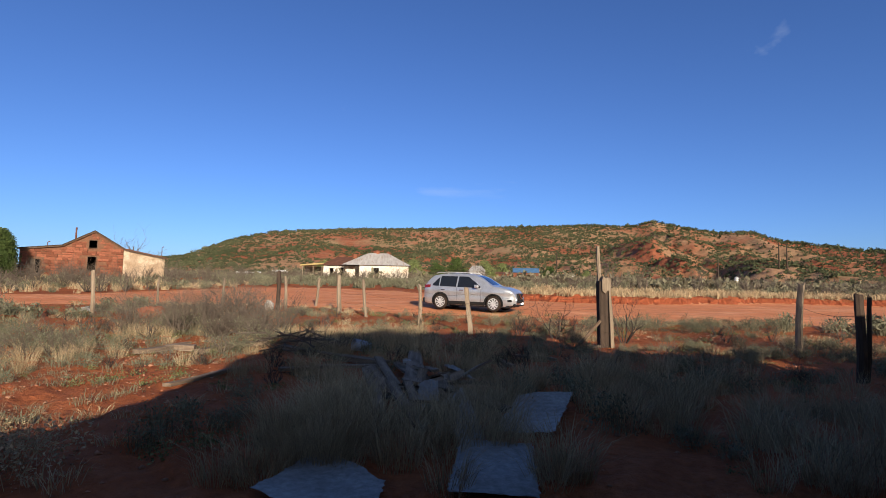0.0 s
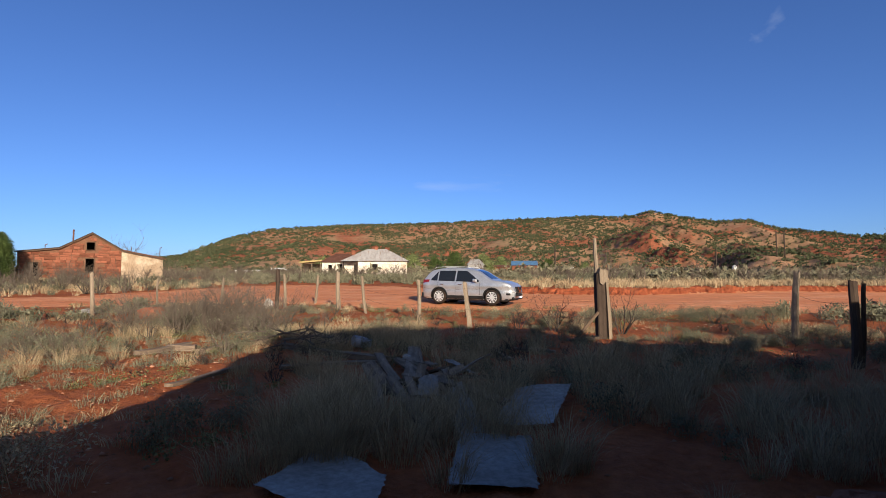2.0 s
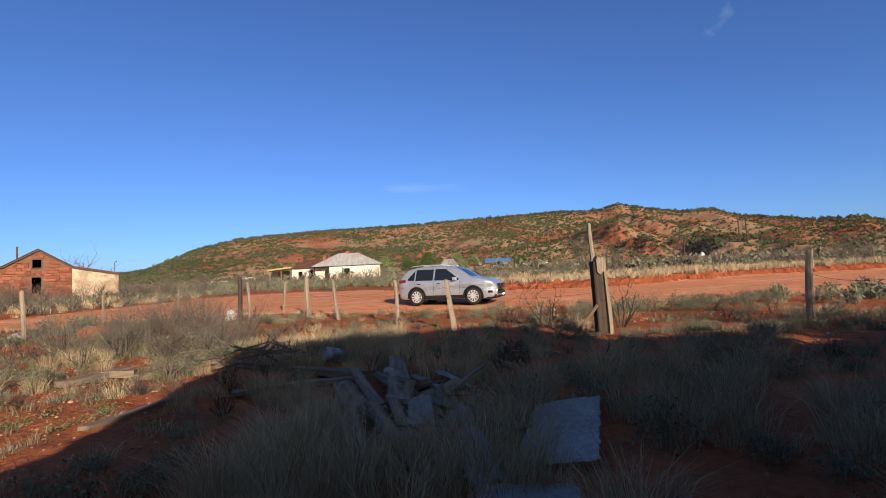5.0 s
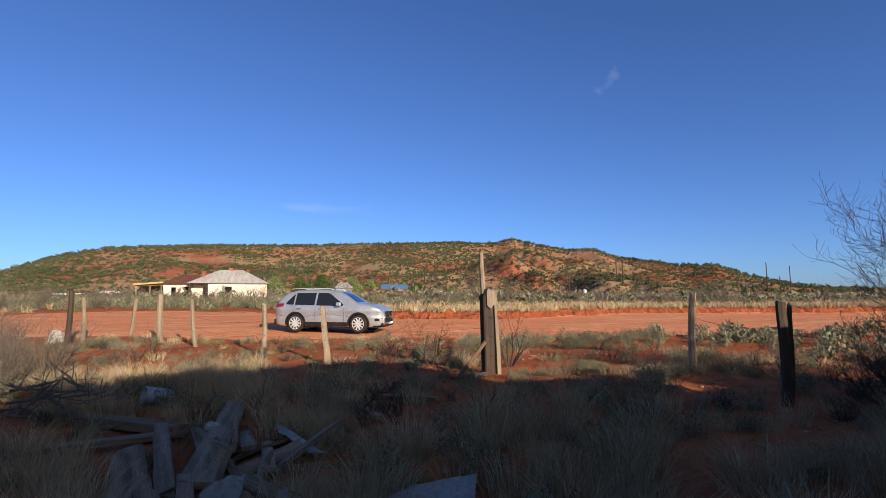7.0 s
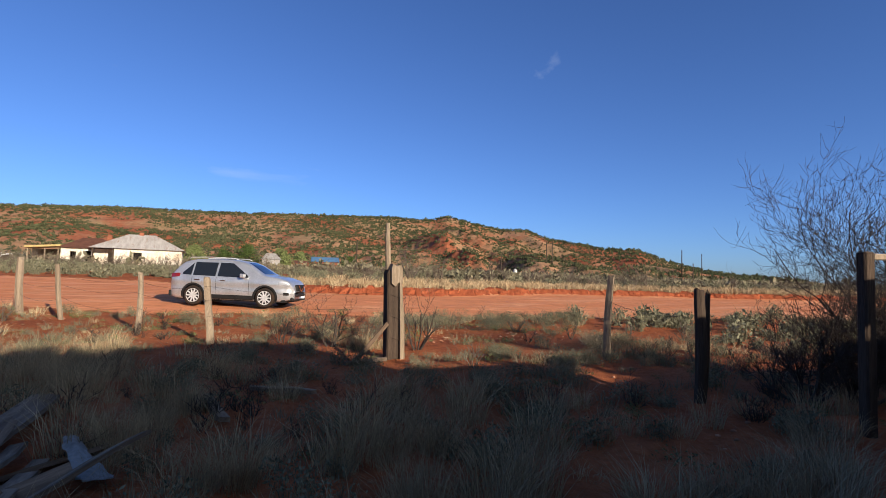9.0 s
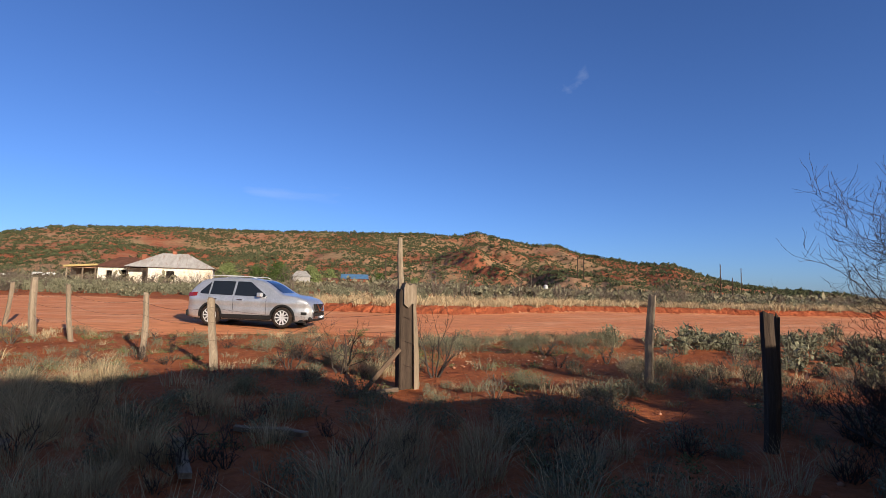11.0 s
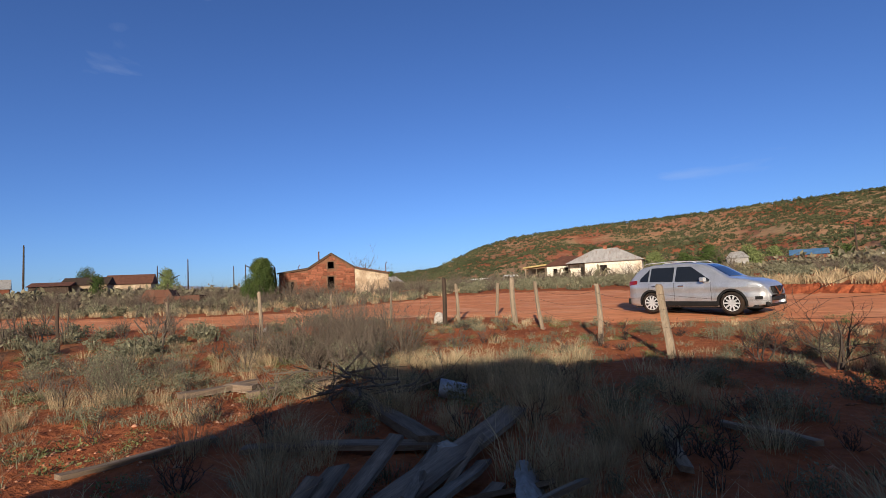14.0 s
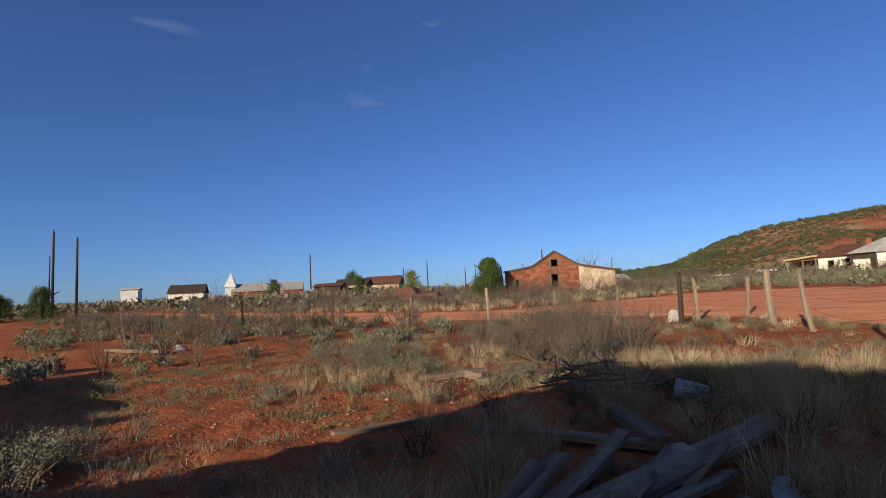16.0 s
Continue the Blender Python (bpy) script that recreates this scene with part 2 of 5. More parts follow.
def build_ground():
    rings = [0.0]
    r = 0.35
    while r < 70:
        rings.append(r)
        r += 0.10 + r * 0.011
    while r < 3800:
        rings.append(r)
        r *= 1.12
    rings.append(4000)
    n = 420
    verts, faces = [(0.8, 2.5, ground_z(0.8, 2.5))], []
    # denser towards the side that is walked
    angles = [math.pi * (2 * k / n - 1) for k in range(n)]
    angles = [a - 0.28 * math.sin(a + 0.3) for a in angles]
    for r in rings[1:]:
        for a in angles:
            x, y = 0.8 + r * math.sin(a), 2.5 + r * math.cos(a)
            verts.append((x, y, ground_z(x, y)))
    for k in range(n):
        faces.append((0, 1 + (k + 1) % n, 1 + k))
    for i in range(len(rings) - 2):
        for k in range(n):
            k2 = (k + 1) % n
            a, b = 1 + i * n, 1 + (i + 1) * n
            faces.append((a + k, a + k2, b + k2, b + k))
    ob = new("ground", mesh_from("ground", verts, faces, M_SOIL, True))
    tagged(ob, "bare red dirt ground with scattered pebbles and dry patches", "ground", kind="structure")


def build_road():
    xs = [-88 + 0.45 * i for i in range(390)]
    verts, faces, w = [], [], 22
    for x in xs:
        n, f = near_edge(x), far_edge(x)
        for j in range(w):
            y = n + (f - n) * j / (w - 1)
            rut = 0.02 * math.sin((y - n) * 2.2 + 0.4 * math.sin(x * 0.2))
            edge = 0.03 if 0 < j < w - 1 else -0.03
            verts.append((x, y, ground_z(x, y) + edge + rut * (0 < j < w - 1)))
    for i in range(len(xs) - 1):
        for j in range(w - 1):
            a = i * w + j
            faces.append((a, a + w, a + w + 1, a + 1))
    ob = new("road", mesh_from("road", verts, faces, M_ROAD, True))
    tagged(ob, "wide red dirt road with faint wheel ruts", "road", kind="structure")
    # crumbling bank of graded dirt along the far side
    verts, faces = [], []
    rng = random.Random(5)
    for i in range(420):
        x = 2.5 + i * 0.16
        f = far_edge(x)
        for j, (dy, dz) in enumerate(((-0.5, -0.02), (-0.2, 0.12), (0.05, 0.26), (0.35, 0.36), (0.8, 0.37), (1.3, 0.30))):
            up = min((x - 2.5) / 3, 1)
            jx = rng.uniform(-0.05, 0.05)
            verts.append((x + jx, f + dy + rng.uniform(-0.1, 0.1), land(x, f) + up * dz * (1 + 0.5 * noise.noise((x * 0.9, j, 2))) + rng.uniform(-0.03, 0.03)))
    for i in range(419):
        for j in range(5):
            a = i * 6 + j
            faces.append((a, a + 6, a + 7, a + 1))
    ob = new("road_bank", mesh_from("road_bank", verts, faces, M_BANK))
    tagged(ob, "crumbling bank of graded red dirt along the road", "bank", kind="structure")


# ---- the long hill ----
CREST = ((-36, 0.010), (-33, 0.026), (-29, 0.032), (-27.3, 0.035), (-26.2, 0.0421), (-22.8, 0.0662), (-18.6, 0.0829), (-10.8, 0.0925), (-1.9, 0.0974), (7, 0.1027), (15.9, 0.1052),
         (20.8, 0.1022), (22.7, 0.1103), (26, 0.0967), (28.8, 0.0880), (31.4, 0.0886), (34, 0.0729), (38.1, 0.0616), (40.2, 0.0549), (43.2, 0.0557), (45.5, 0.040), (49.9, 0.020), (55.7, 0.011), (62, 0.004))
HILL_R0, HILL_R1 = 300.0, 760.0


def hill_z(a, r):
    """Height of the hill in the direction a (degrees) at distance r."""
    crest = float(np.interp(a, [c[0] for c in CREST], [c[1] for c in CREST])) * HILL_R1 * 1.09 + 1.55
    u = (r - HILL_R0) / (HILL_R1 - HILL_R0)
    x, y = r * math.sin(radians(a)), r * math.cos(radians(a))
    base = land(x, y)
    if u <= 0:
        return base - 0.5
    if u > 1:
        return base + (crest - base) * max(1 - (u - 1) * 0.35, 0.3) - 0.5
    shape = 0.22 * u + 0.78 * u ** 1.7
    gully = noise.ridged_multi_fractal((x * 0.011, y * 0.006, 0.3), 0.9, 2.1, 5, 1.0, 2.0) - 1.0
    steep = min(max((a - 12) / 10, 0), 1)
    amp = (0.08 + 0.22 * steep) * (crest - base)
    return base + (crest - base) * shape - amp * gully * 4 * u * (1 - u) + 0.6 * noise.noise((x * 0.05, y * 0.05, 1)) * (1 - u) * 4 - 0.3


def build_hill():
    verts, faces = [], []
    na, nr = 420, 60
    for i in range(na + 1):
        a = -36 + 98 * i / na
        for j in range(nr + 9):
            r = HILL_R0 - 8 + (HILL_R1 - HILL_R0 + 8) * j / nr
            verts.append((r * math.sin(radians(a)), r * math.cos(radians(a)), hill_z(a, r)))
    w = nr + 9
    for i in range(na):
        for j in range(w - 1):
            a = i * w + j
            faces.append((a, a + 1, a + w + 1, a + w))
    ob = new("hill", mesh_from("hill", verts, faces, M_HILL, True))
    tagged(ob, "long flat-topped red hill dotted with green junipers", "hill", kind="structure")


build_ground()
build_road()
build_hill()


def at(x, y, dz=0.0, rz=0.0, rx=0.0, ry=0.0):
    return pose(x, y, ground_z(x, y) + dz, rx, ry, rz)


# ---- the parked car ----
M_PAINT = material("silver_paint", (0.60, 0.61, 0.64), rough=0.3, metal=0.62, color2=(0.47, 0.48, 0.50), scale=2, scale2=60, bump=0.0, spec=0.5)
M_PAINT.node_tree.nodes["Principled BSDF"].inputs["Coat Weight"].default_value = 0.6
M_CARGLASS = glass_material("tinted_glass", (0.012, 0.014, 0.016), 0.09)
M_PLASTIC = material("black_plastic", (0.025, 0.025, 0.026), rough=0.55, scale=6, scale2=60, bump=0.1)
M_TYRE = material("tyre_rubber", (0.022, 0.021, 0.02), rough=0.85, color2=(0.05, 0.03, 0.02), scale=5, scale2=40, bump=0.3)
M_ALLOY = material("alloy", (0.74, 0.74, 0.75), rough=0.35, metal=0.25, scale=4, scale2=40, bump=0)
M_CHROME = material("chrome", (0.75, 0.75, 0.76), rough=0.12, metal=1.0, bump=0, scale=3)
M_LAMP = glass_material("clear_lamp", (0.30, 0.31, 0.33), 0.08)
M_TAIL = glass_material("red_lamp", (0.20, 0.012, 0.01), 0.1)
WHEELS = ((0.97, 0.36), (3.676, 0.36))
TOP = ((0.0, 0.86), (0.03, 1.02), (0.10, 1.17), (0.30, 1.44), (0.50, 1.61), (0.9, 1.695), (1.6, 1.73), (2.2, 1.725), (2.7, 1.66), (3.0, 1.54), (3.45, 1.25), (3.6, 1.18), (4.1, 1.115), (4.42, 1.02), (4.58, 0.90), (4.66, 0.75), (4.69, 0.6))
PLAN = ((0.0, 0.70), (0.05, 0.79), (0.25, 0.87), (0.8, 0.915), (2.3, 0.92), (3.7, 0.91), (4.2, 0.86), (4.5, 0.76), (4.62, 0.66), (4.69, 0.56))


def curve(points, x):
    return float(np.interp(x, [p[0] for p in points], [p[1] for p in points]))


def car_half(x, z):
    """Half the car's width at x along it and height z."""
    belt = 1.0 + 0.05 * (4.69 - x) / 4.69
    prof = float(np.interp(z, (0.2, 0.34, 0.55, 0.72, 0.86, belt, 1.62, 1.74), (0.90, 0.955, 0.985, 0.97, 1.0, 0.975, 0.70, 0.60)))
    return curve(PLAN, x) * prof


def car_bottom(x):
    z = 0.24 + 0.10 * max(0, (x - 4.2) / 0.5) + 0.08 * max(0, (0.35 - x) / 0.35)
    for wx, wz in WHEELS:
        d = abs(x - wx)
        if d < 0.415:
            z = max(z, wz + math.sqrt(0.415 ** 2 - d * d))
    return z


def car_patch(bm, x0, x1, low, high, side, off=0.006, nx=14, nz=6):
    """A skin patch on the car's side between two height functions."""
    rows = []
    for i in range(nx + 1):
        x = x0 + (x1 - x0) * i / nx
        lo, hi = low(x), max(high(x), low(x) + 0.002)
        rows.append([bm.verts.new((x, side * (car_half(x, lo + (hi - lo) * j / nz) + off), lo + (hi - lo) * j / nz)) for j in range(nz + 1)])
    for a, b in zip(rows, rows[1:]):
        for j in range(nz):
            bm.faces.new((a[j], b[j], b[j + 1], a[j + 1]) if side < 0 else (a[j], a[j + 1], b[j + 1], b[j]))


def top_patch(bm, x0, x1, spread, off=0.008, nx=10, ny=10):
    rows = []
    for i in range(nx + 1):
        x = x0 + (x1 - x0) * i / nx
        zt = curve(TOP, x)
        w = car_half(x, zt - 0.05) * spread
        rows.append([bm.verts.new((x + off * 0.6, w * (2 * j / ny - 1), zt + off - 0.05 * (2 * j / ny - 1) ** 4)) for j in range(ny + 1)])
    for a, b in zip(rows, rows[1:]):
        for j in range(ny):
            bm.faces.new((a[j], b[j], b[j + 1], a[j + 1]))


def build_car(m):
    car = thing("car", m, "silver compact SUV parked on the dirt road, dusty sills", "car")
    bm = bmesh.new()
    xs = sorted({round(4.69 * i / 70, 4) for i in range(71)} | {round(w + d, 4) for w, _ in WHEELS for d in (-0.415, -0.405, -0.38, -0.3, 0.3, 0.38, 0.405, 0.415)})
    rings = []
    for x in xs:
        zt, zb = curve(TOP, x), car_bottom(x)
        zs = max(zt - 0.05, zb + 0.05)
        pts = []
        for j in range(15):
            z = zb + (zs - zb) * j / 14
            pts.append((car_half(x, z), z))
        w = pts[-1][0]
        for k, dz in ((0.94, 0.03), (0.8, 0.044), (0.5, 0.05), (0.0, 0.05)):
            pts.append((w * k, zs + dz))
        ring = [bm.verts.new((x, -y, z)) for y, z in pts]
        ring += [bm.verts.new((x, y, z)) for y, z in reversed(pts[:-1])]
        rings.append(ring)
    for a, b in zip(rings, rings[1:]):
        for i in range(len(a) - 1):
            bm.faces.new((a[i], b[i], b[i + 1], a[i + 1]))
        bm.faces.new((a[-1], b[-1], b[0], a[0]))
    bm.faces.new(rings[0][::-1])
    bm.faces.new(rings[-1])
    body = part("body", bm, M_PAINT, car, smooth=True)
    # side glass: rear quarter, rear door, front door
    belt = lambda x: 1.06 + 0.045 * (3.2 - x) / 2.6 + 0.02 * max(0, (1.0 - x))
    roofline = lambda x: min(curve(TOP, x) - 0.115, 1.585)
    for side in (-1, 1):
        for x0, x1, hi in ((0.52, 0.86, lambda x: min(roofline(x), 1.13 + (x - 0.46) * 1.05)), (0.92, 1.78, roofline), (1.86, 3.02, lambda x: min(roofline(x), 1.585 - max(0, x - 2.35) * 0.68))):
            bm = bmesh.new()
            car_patch(bm, x0, x1, belt, hi, side)
            part("window", bm, M_CARGLASS, car, smooth=True)
        bm = bmesh.new()
        car_patch(bm, 1.42, 3.24, lambda x: 0.25, lambda x: 0.42, side, 0.012)
        part("sill", bm, M_PLASTIC, car)
        for wx, wz in WHEELS:
            bm = bmesh.new()
            prev = None
            for k in range(25):
                a = math.pi * (k / 24) * 1.12 - 0.19
                r0, r1 = 0.395, 0.462
                row = []
                for r in (r0, r1):
                    x, z = wx + r * math.cos(a), wz + r * math.sin(a)
                    row.append(bm.verts.new((x, side * (car_half(x, max(z, 0.25)) + 0.012), z)))
                    if r == r0:
                        row.insert(0, bm.verts.new((x, side * (car_half(x, max(z, 0.25)) - 0.14), z)))
                if prev:
                    for j in range(2):
                        bm.faces.new((prev[j], row[j], row[j + 1], prev[j + 1]))
                prev = row
            part("wheel_arch", bm, M_PLASTIC, car)
        bm = bmesh.new()
        box(bm, 2.78, 2.96, *sorted((side * 0.90, side * 1.09)), 1.06, 1.21, 0.03)
        part("mirror", bm, M_PAINT, car)
        for hx in (1.02, 1.98):
            bm = bmesh.new()
            hy = car_half(hx, 0.93)
            box(bm, hx, hx + 0.2, *sorted((side * (hy + 0.004), side * (hy + 0.04))), 0.92, 0.955, 0.008)
            part("door_handle", bm, M_CHROME, car)
        for gx in (0.9, 1.82, 3.06):
            bm = bmesh.new()
            car_patch(bm, gx, gx + 0.012, lambda x: 0.44, lambda x: 1.05, side, 0.003, 1, 8)
            part("door_gap", bm, M_PLASTIC, car)
        bm = bmesh.new()
        car_patch(bm, 4.15, 4.56, lambda x: 0.80 + 0.16 * (4.56 - x), lambda x: 0.875 + 0.16 * (4.56 - x), side, 0.008)
        part("headlight", bm, M_LAMP, car)
        bm = bmesh.new()
        car_patch(bm, 0.02, 0.42, lambda x: 0.98 + 0.12 * x, lambda x: 1.14 + 0.05 * x, side, 0.01)
        part("tail_light", bm, M_TAIL, car)
        bm = bmesh.new()
        car_patch(bm, 4.33, 4.52, lambda x: 0.47, lambda x: 0.57, side, 0.008, 4, 2)
        part("fog_lamp", bm, M_PLASTIC, car)
        v, f = [], []
        tube(v, f, [(0.62, side * 0.60, 1.70), (0.7, side * 0.61, 1.755), (1.5, side * 0.62, 1.785), (2.35, side * 0.60, 1.765), (2.5, side * 0.58, 1.71)], [0.015] * 5)
        ob = new("roof_rail", mesh_from("roof_rail", v, f, M_ALLOY, True))
        ob.parent = car
        for wx, wz in WHEELS:
            build_wheel(car, wx, side * 0.80, wz, side)
    bm = bmesh.new()
    top_patch(bm, 2.78, 3.52, 0.93)
    part("windscreen", bm, M_CARGLASS, car, smooth=True)
    bm = bmesh.new()
    top_patch(bm, 0.12, 0.40, 0.86)
    part("rear_window", bm, M_CARGLASS, car, smooth=True)
    for name, mat, z0, z1, w, x in (("grille", M_PLASTIC, 0.62, 0.86, 0.40, 4.60), ("front_bumper", M_PLASTIC, 0.26, 0.40, 0.70, 4.56), ("lower_grille", M_PLASTIC, 0.42, 0.54, 0.45, 4.625), ("rear_bumper", M_PLASTIC, 0.30, 0.52, 0.80, -0.03)):
        bm = bmesh.new()
        box(bm, x, x + 0.1, -w, w, z0, z1, 0.03)
        part(name, bm, mat, car)
    bm = bmesh.new()
    prism(bm, [(-0.36, 0.87), (-0.30, 0.87), (0.0, 0.66), (0.30, 0.87), (0.36, 0.87), (0.06, 0.60), (-0.06, 0.60)], 0, 0.03)
    part("grille_trim", bm, M_CHROME, car, "chrome chevron trim", m=pose(4.735, 0, 0, 0, 0, 90))
    bm = bmesh.new()
    box(bm, 0.3, 4.4, -0.78, 0.78, 0.2, 0.3)
    part("underbody", bm, M_PLASTIC, car)
    return car


def build_wheel(car, x, y, z, side):
    prof = ((0.25, -0.10), (0.305, -0.112), (0.345, -0.10), (0.36, -0.05), (0.36, 0.05), (0.345, 0.10), (0.305, 0.112), (0.25, 0.10))
    v, f, n = [], [], 36
    for k in range(n):
        a = 2 * math.pi * k / n
        v += [(r * math.cos(a), w, r * math.sin(a)) for r, w in prof]
    m = len(prof)
    for k in range(n):
        for j in range(m):
            f.append((k * m + j, k * m + (j + 1) % m, ((k + 1) % n) * m + (j + 1) % m, ((k + 1) % n) * m + j))
    wheel = new("wheel", mesh_from("wheel", v, f, M_TYRE, True))
    wheel.parent = car
    wheel.matrix_basis = pose(x, y, z)
    bm = bmesh.new()
    o = side * 0.085
    for k in range(10):
        a = 2 * math.pi * k / 10
        c, s = math.cos(a), math.sin(a)
        r = bmesh.ops.create_cube(bm, size=1)
        for q in r["verts"]:
            rr = 0.05 + (q.co.x + 0.5) * 0.20
            t = q.co.z * (0.055 - 0.018 * (q.co.x + 0.5))
            q.co = Vector((c * rr - s * t, o + q.co.y * 0.03, s * rr + c * t))
    for r0, r1 in ((0.0, 0.062), (0.232, 0.262)):
        for k in range(30):
            a, b = 2 * math.pi * k / 30, 2 * math.pi * (k + 1) / 30
            vs = [bm.verts.new((r * math.cos(t), o + side * 0.016, r * math.sin(t))) for r, t in ((r0, a), (r1, a), (r1, b), (r0, b))]
            bm.faces.new(vs if r0 else vs[1:] if side else vs)
    part("rim", bm, M_ALLOY, wheel, "silver ten-spoke alloy rim")
    bm = bmesh.new()
    bmesh.ops.create_circle(bm, cap_ends=True, segments=30, radius=0.25, matrix=pose(0, side * 0.03, 0, 90))
    part("brake_disc", bm, M_PLASTIC, wheel)


car_m = pose(1.52, 24.5, land(1.52, 24.5) + 0.0, 0, 0.6, -26) @ pose(-2.32, 0, 0)
build_car(car_m)


# ---- the fence ----
def fence_post(x, y, height, width, lean_x=0.0, lean_y=0.0, dark=False, twist=0.0, label="weathered grey split-wood fence post"):
    """A split, slightly crooked post with a chipped top."""
    rng = random.Random(int(x * 91 + y * 17))
    n, sides = 9, 7
    v, f = [], []
    shape = [rng.uniform(0.75, 1.15) for _ in range(sides)]
    for i in range(n):
        t = i / (n - 1)
        cx, cy = lean_x * t + 0.02 * math.sin(4 * t + x), lean_y * t + 0.015 * math.sin(5 * t + y)
        for k in range(sides):
            a = 2 * math.pi * k / sides + twist * t
            r = width / 2 * shape[k] * (1.08 - 0.16 * t) * rng.uniform(0.94, 1.06)
            top = rng.uniform(-0.06, 0.04) if i == n - 1 else 0
            v.append((cx + r * math.cos(a), cy + r * math.sin(a), -0.25 + (height + 0.25) * t + top))
    for i in range(n - 1):
        for k in range(sides):
            k2 = (k + 1) % sides
            f.append((i * sides + k, i * sides + k2, (i + 1) * sides + k2, (i + 1) * sides + k))
    f.append(tuple((n - 1) * sides + k for k in range(sides)))
    ob = new("fence_post", mesh_from("fence_post", v, f, M_DARKWOOD if dark else M_WOOD))
    ob.matrix_basis = at(x, y)
    return tagged(ob, label, "fence post", "posts of the wire fence")


POSTS = ((0.92, 15.6, 1.42, 0.145, -0.13, 0.25, False), (-0.74, 17.5, 1.42, 0.13, -0.02, 0.1, False), (-3.0, 20.5, 1.5, 0.13, -0.22, 0.0, False),
         (-4.42, 21.9, 1.62, 0.20, -0.05, 0.0, False), (-6.1, 24.3, 1.35, 0.14, 0.2, 0.0, False), (-6.95, 22.6, 1.5, 0.13, -0.08, 0.0, False),
         (-6.95, 21.4, 1.75, 0.16, 0.03, 0.0, True), (-9.2, 21.29, 1.3, 0.11, 0.0, 0.0, False), (-11.6, 20.6, 1.2, 0.10, 0.05, 0.0, False),
         (-12.0, 17.4, 1.55, 0.13, -0.03, 0.0, False), (-17.6, 17.9, 1.2, 0.12, -0.1, 0.0, False), (-16.8, 13.56, 1.5, 0.10, 0.04, 0.0, True), (-23.3, 12.01, 1.5, 0.11, 0.0, 0.0, True),
         (8.42, 11.92, 1.72, 0.15, 0.10, 0.0, False), (7.05, 8.55, 1.50, 0.15, 0.05, 0.0, True), (7.18, 8.6, 1.48, 0.09, 0.16, 0.0, True))
for px, py, ph, pw, lx, ly, pd in POSTS:
    fence_post(px, py, ph, pw, lx, ly, pd, label="dark weathered fence post standing in dry grass" if pd else "weathered grey split-wood fence post")
# two posts and a bar of an old gateway among the branches
gateway = thing("gate_frame", at(7.8, 7.0, 0, -12), "dark wooden gateway of two posts and a top bar", "gate")
for gx in (0.0, 1.15):
    bm = bmesh.new()
    box(bm, gx - 0.07, gx + 0.07, -0.06, 0.06, -0.2, 2.02, 0.02)
    part("post", bm, M_DARKWOOD, gateway)
bm = bmesh.new()
box(bm, 0.07, 1.08, -0.04, 0.04, 1.93, 2.0, 0.01)
part("top_bar", bm, M_WOOD, gateway)

# corner post: a tall thin pole, a dark sleeper and a split plank bound together, with a brace
corner = thing("corner_post", at(4.22, 12.92, 0, 8), "tall corner post of bound timbers with a leaning brace", "fence post")
bm = bmesh.new()
box(bm, -0.19, 0.05, -0.10, 0.12, -0.2, 1.66, 0.025)
for v in bm.verts:
    v.co.x += 0.015 * math.sin(v.co.z * 5) - 0.035 * v.co.z
    v.co.z += 0.06 * math.sin(v.co.x * 30) * (v.co.z > 1)
part("sleeper", bm, M_DARKWOOD, corner)
v, f = [], []
tube(v, f, [(-0.14, 0.05, 1.2), (-0.16, 0.05, 1.7), (-0.19, 0.05, 2.2), (-0.20, 0.05, 2.55)], [0.062, 0.058, 0.05, 0.042], 7)
ob = new("pole", mesh_from("pole", v, f, M_WOOD))
ob.parent = corner
bm = bmesh.new()
prism(bm, [(0.06, -0.2), (0.15, -0.2), (0.13, 0.5), (0.09, 1.0), (0.05, 1.40), (0.0, 1.42), (0.02, 0.9), (0.045, 0.4)], -0.14, 0.0)
part("plank", bm, M_WOOD, corner, "pale split plank")
bm = bmesh.new()
prism(bm, [(-0.17, 1.40), (-0.09, 1.34), (-0.03, 1.41), (0.06, 1.40), (0.05, 1.70), (-0.01, 1.75), (-0.08, 1.72), (-0.15, 1.77), (-0.18, 1.68)], -0.15, 0.02)
part("block", bm, M_WOOD, corner, "splintered grey block")
bm = bmesh.new()
box(bm, -0.045, 0.03, -0.018, 0.018, 0, 0.98, 0.008)
for q in bm.verts:
    q.co.x += 0.02 * math.sin(q.co.z * 4)
part("brace", bm, M_POSTWOOD, corner, m=pose(-0.92, -0.30, -0.02, -9, 47, 0))
v, f = [], []
for wz in (0.35, 0.75, 1.15):
    v, f = [], []
    ring = [(-0.21 + 0.44 * (0.5 + 0.5 * math.cos(a)) - 0.03 * wz, 0.02 + 0.16 * math.sin(a), wz + 0.04 * math.sin(2 * a)) for a in [2 * math.pi * k / 14 for k in range(15)]]
    tube(v, f, ring, [0.005] * 15, 4)
    ob = new("wire_binding", mesh_from("wire_binding", v, f, M_WIRE))
    ob.parent = corner


def wire(name, pts, sag=0.05, r=0.0035, label="slack rusty fence wire"):
    v, f = [], []
    path = []
    for a, b in zip(pts, pts[1:]):
        for k in range(8):
            t = k / 8
            p = Vector(a).lerp(Vector(b), t)
            p.z -= sag * 4 * t * (1 - t)
            path.append(p)
    path.append(Vector(pts[-1]))
    tube(v, f, path, [r] * len(path), 4)
    return tagged(new(name, mesh_from(name, v, f, M_WIRE)), label, "wire", "wires of the fence")


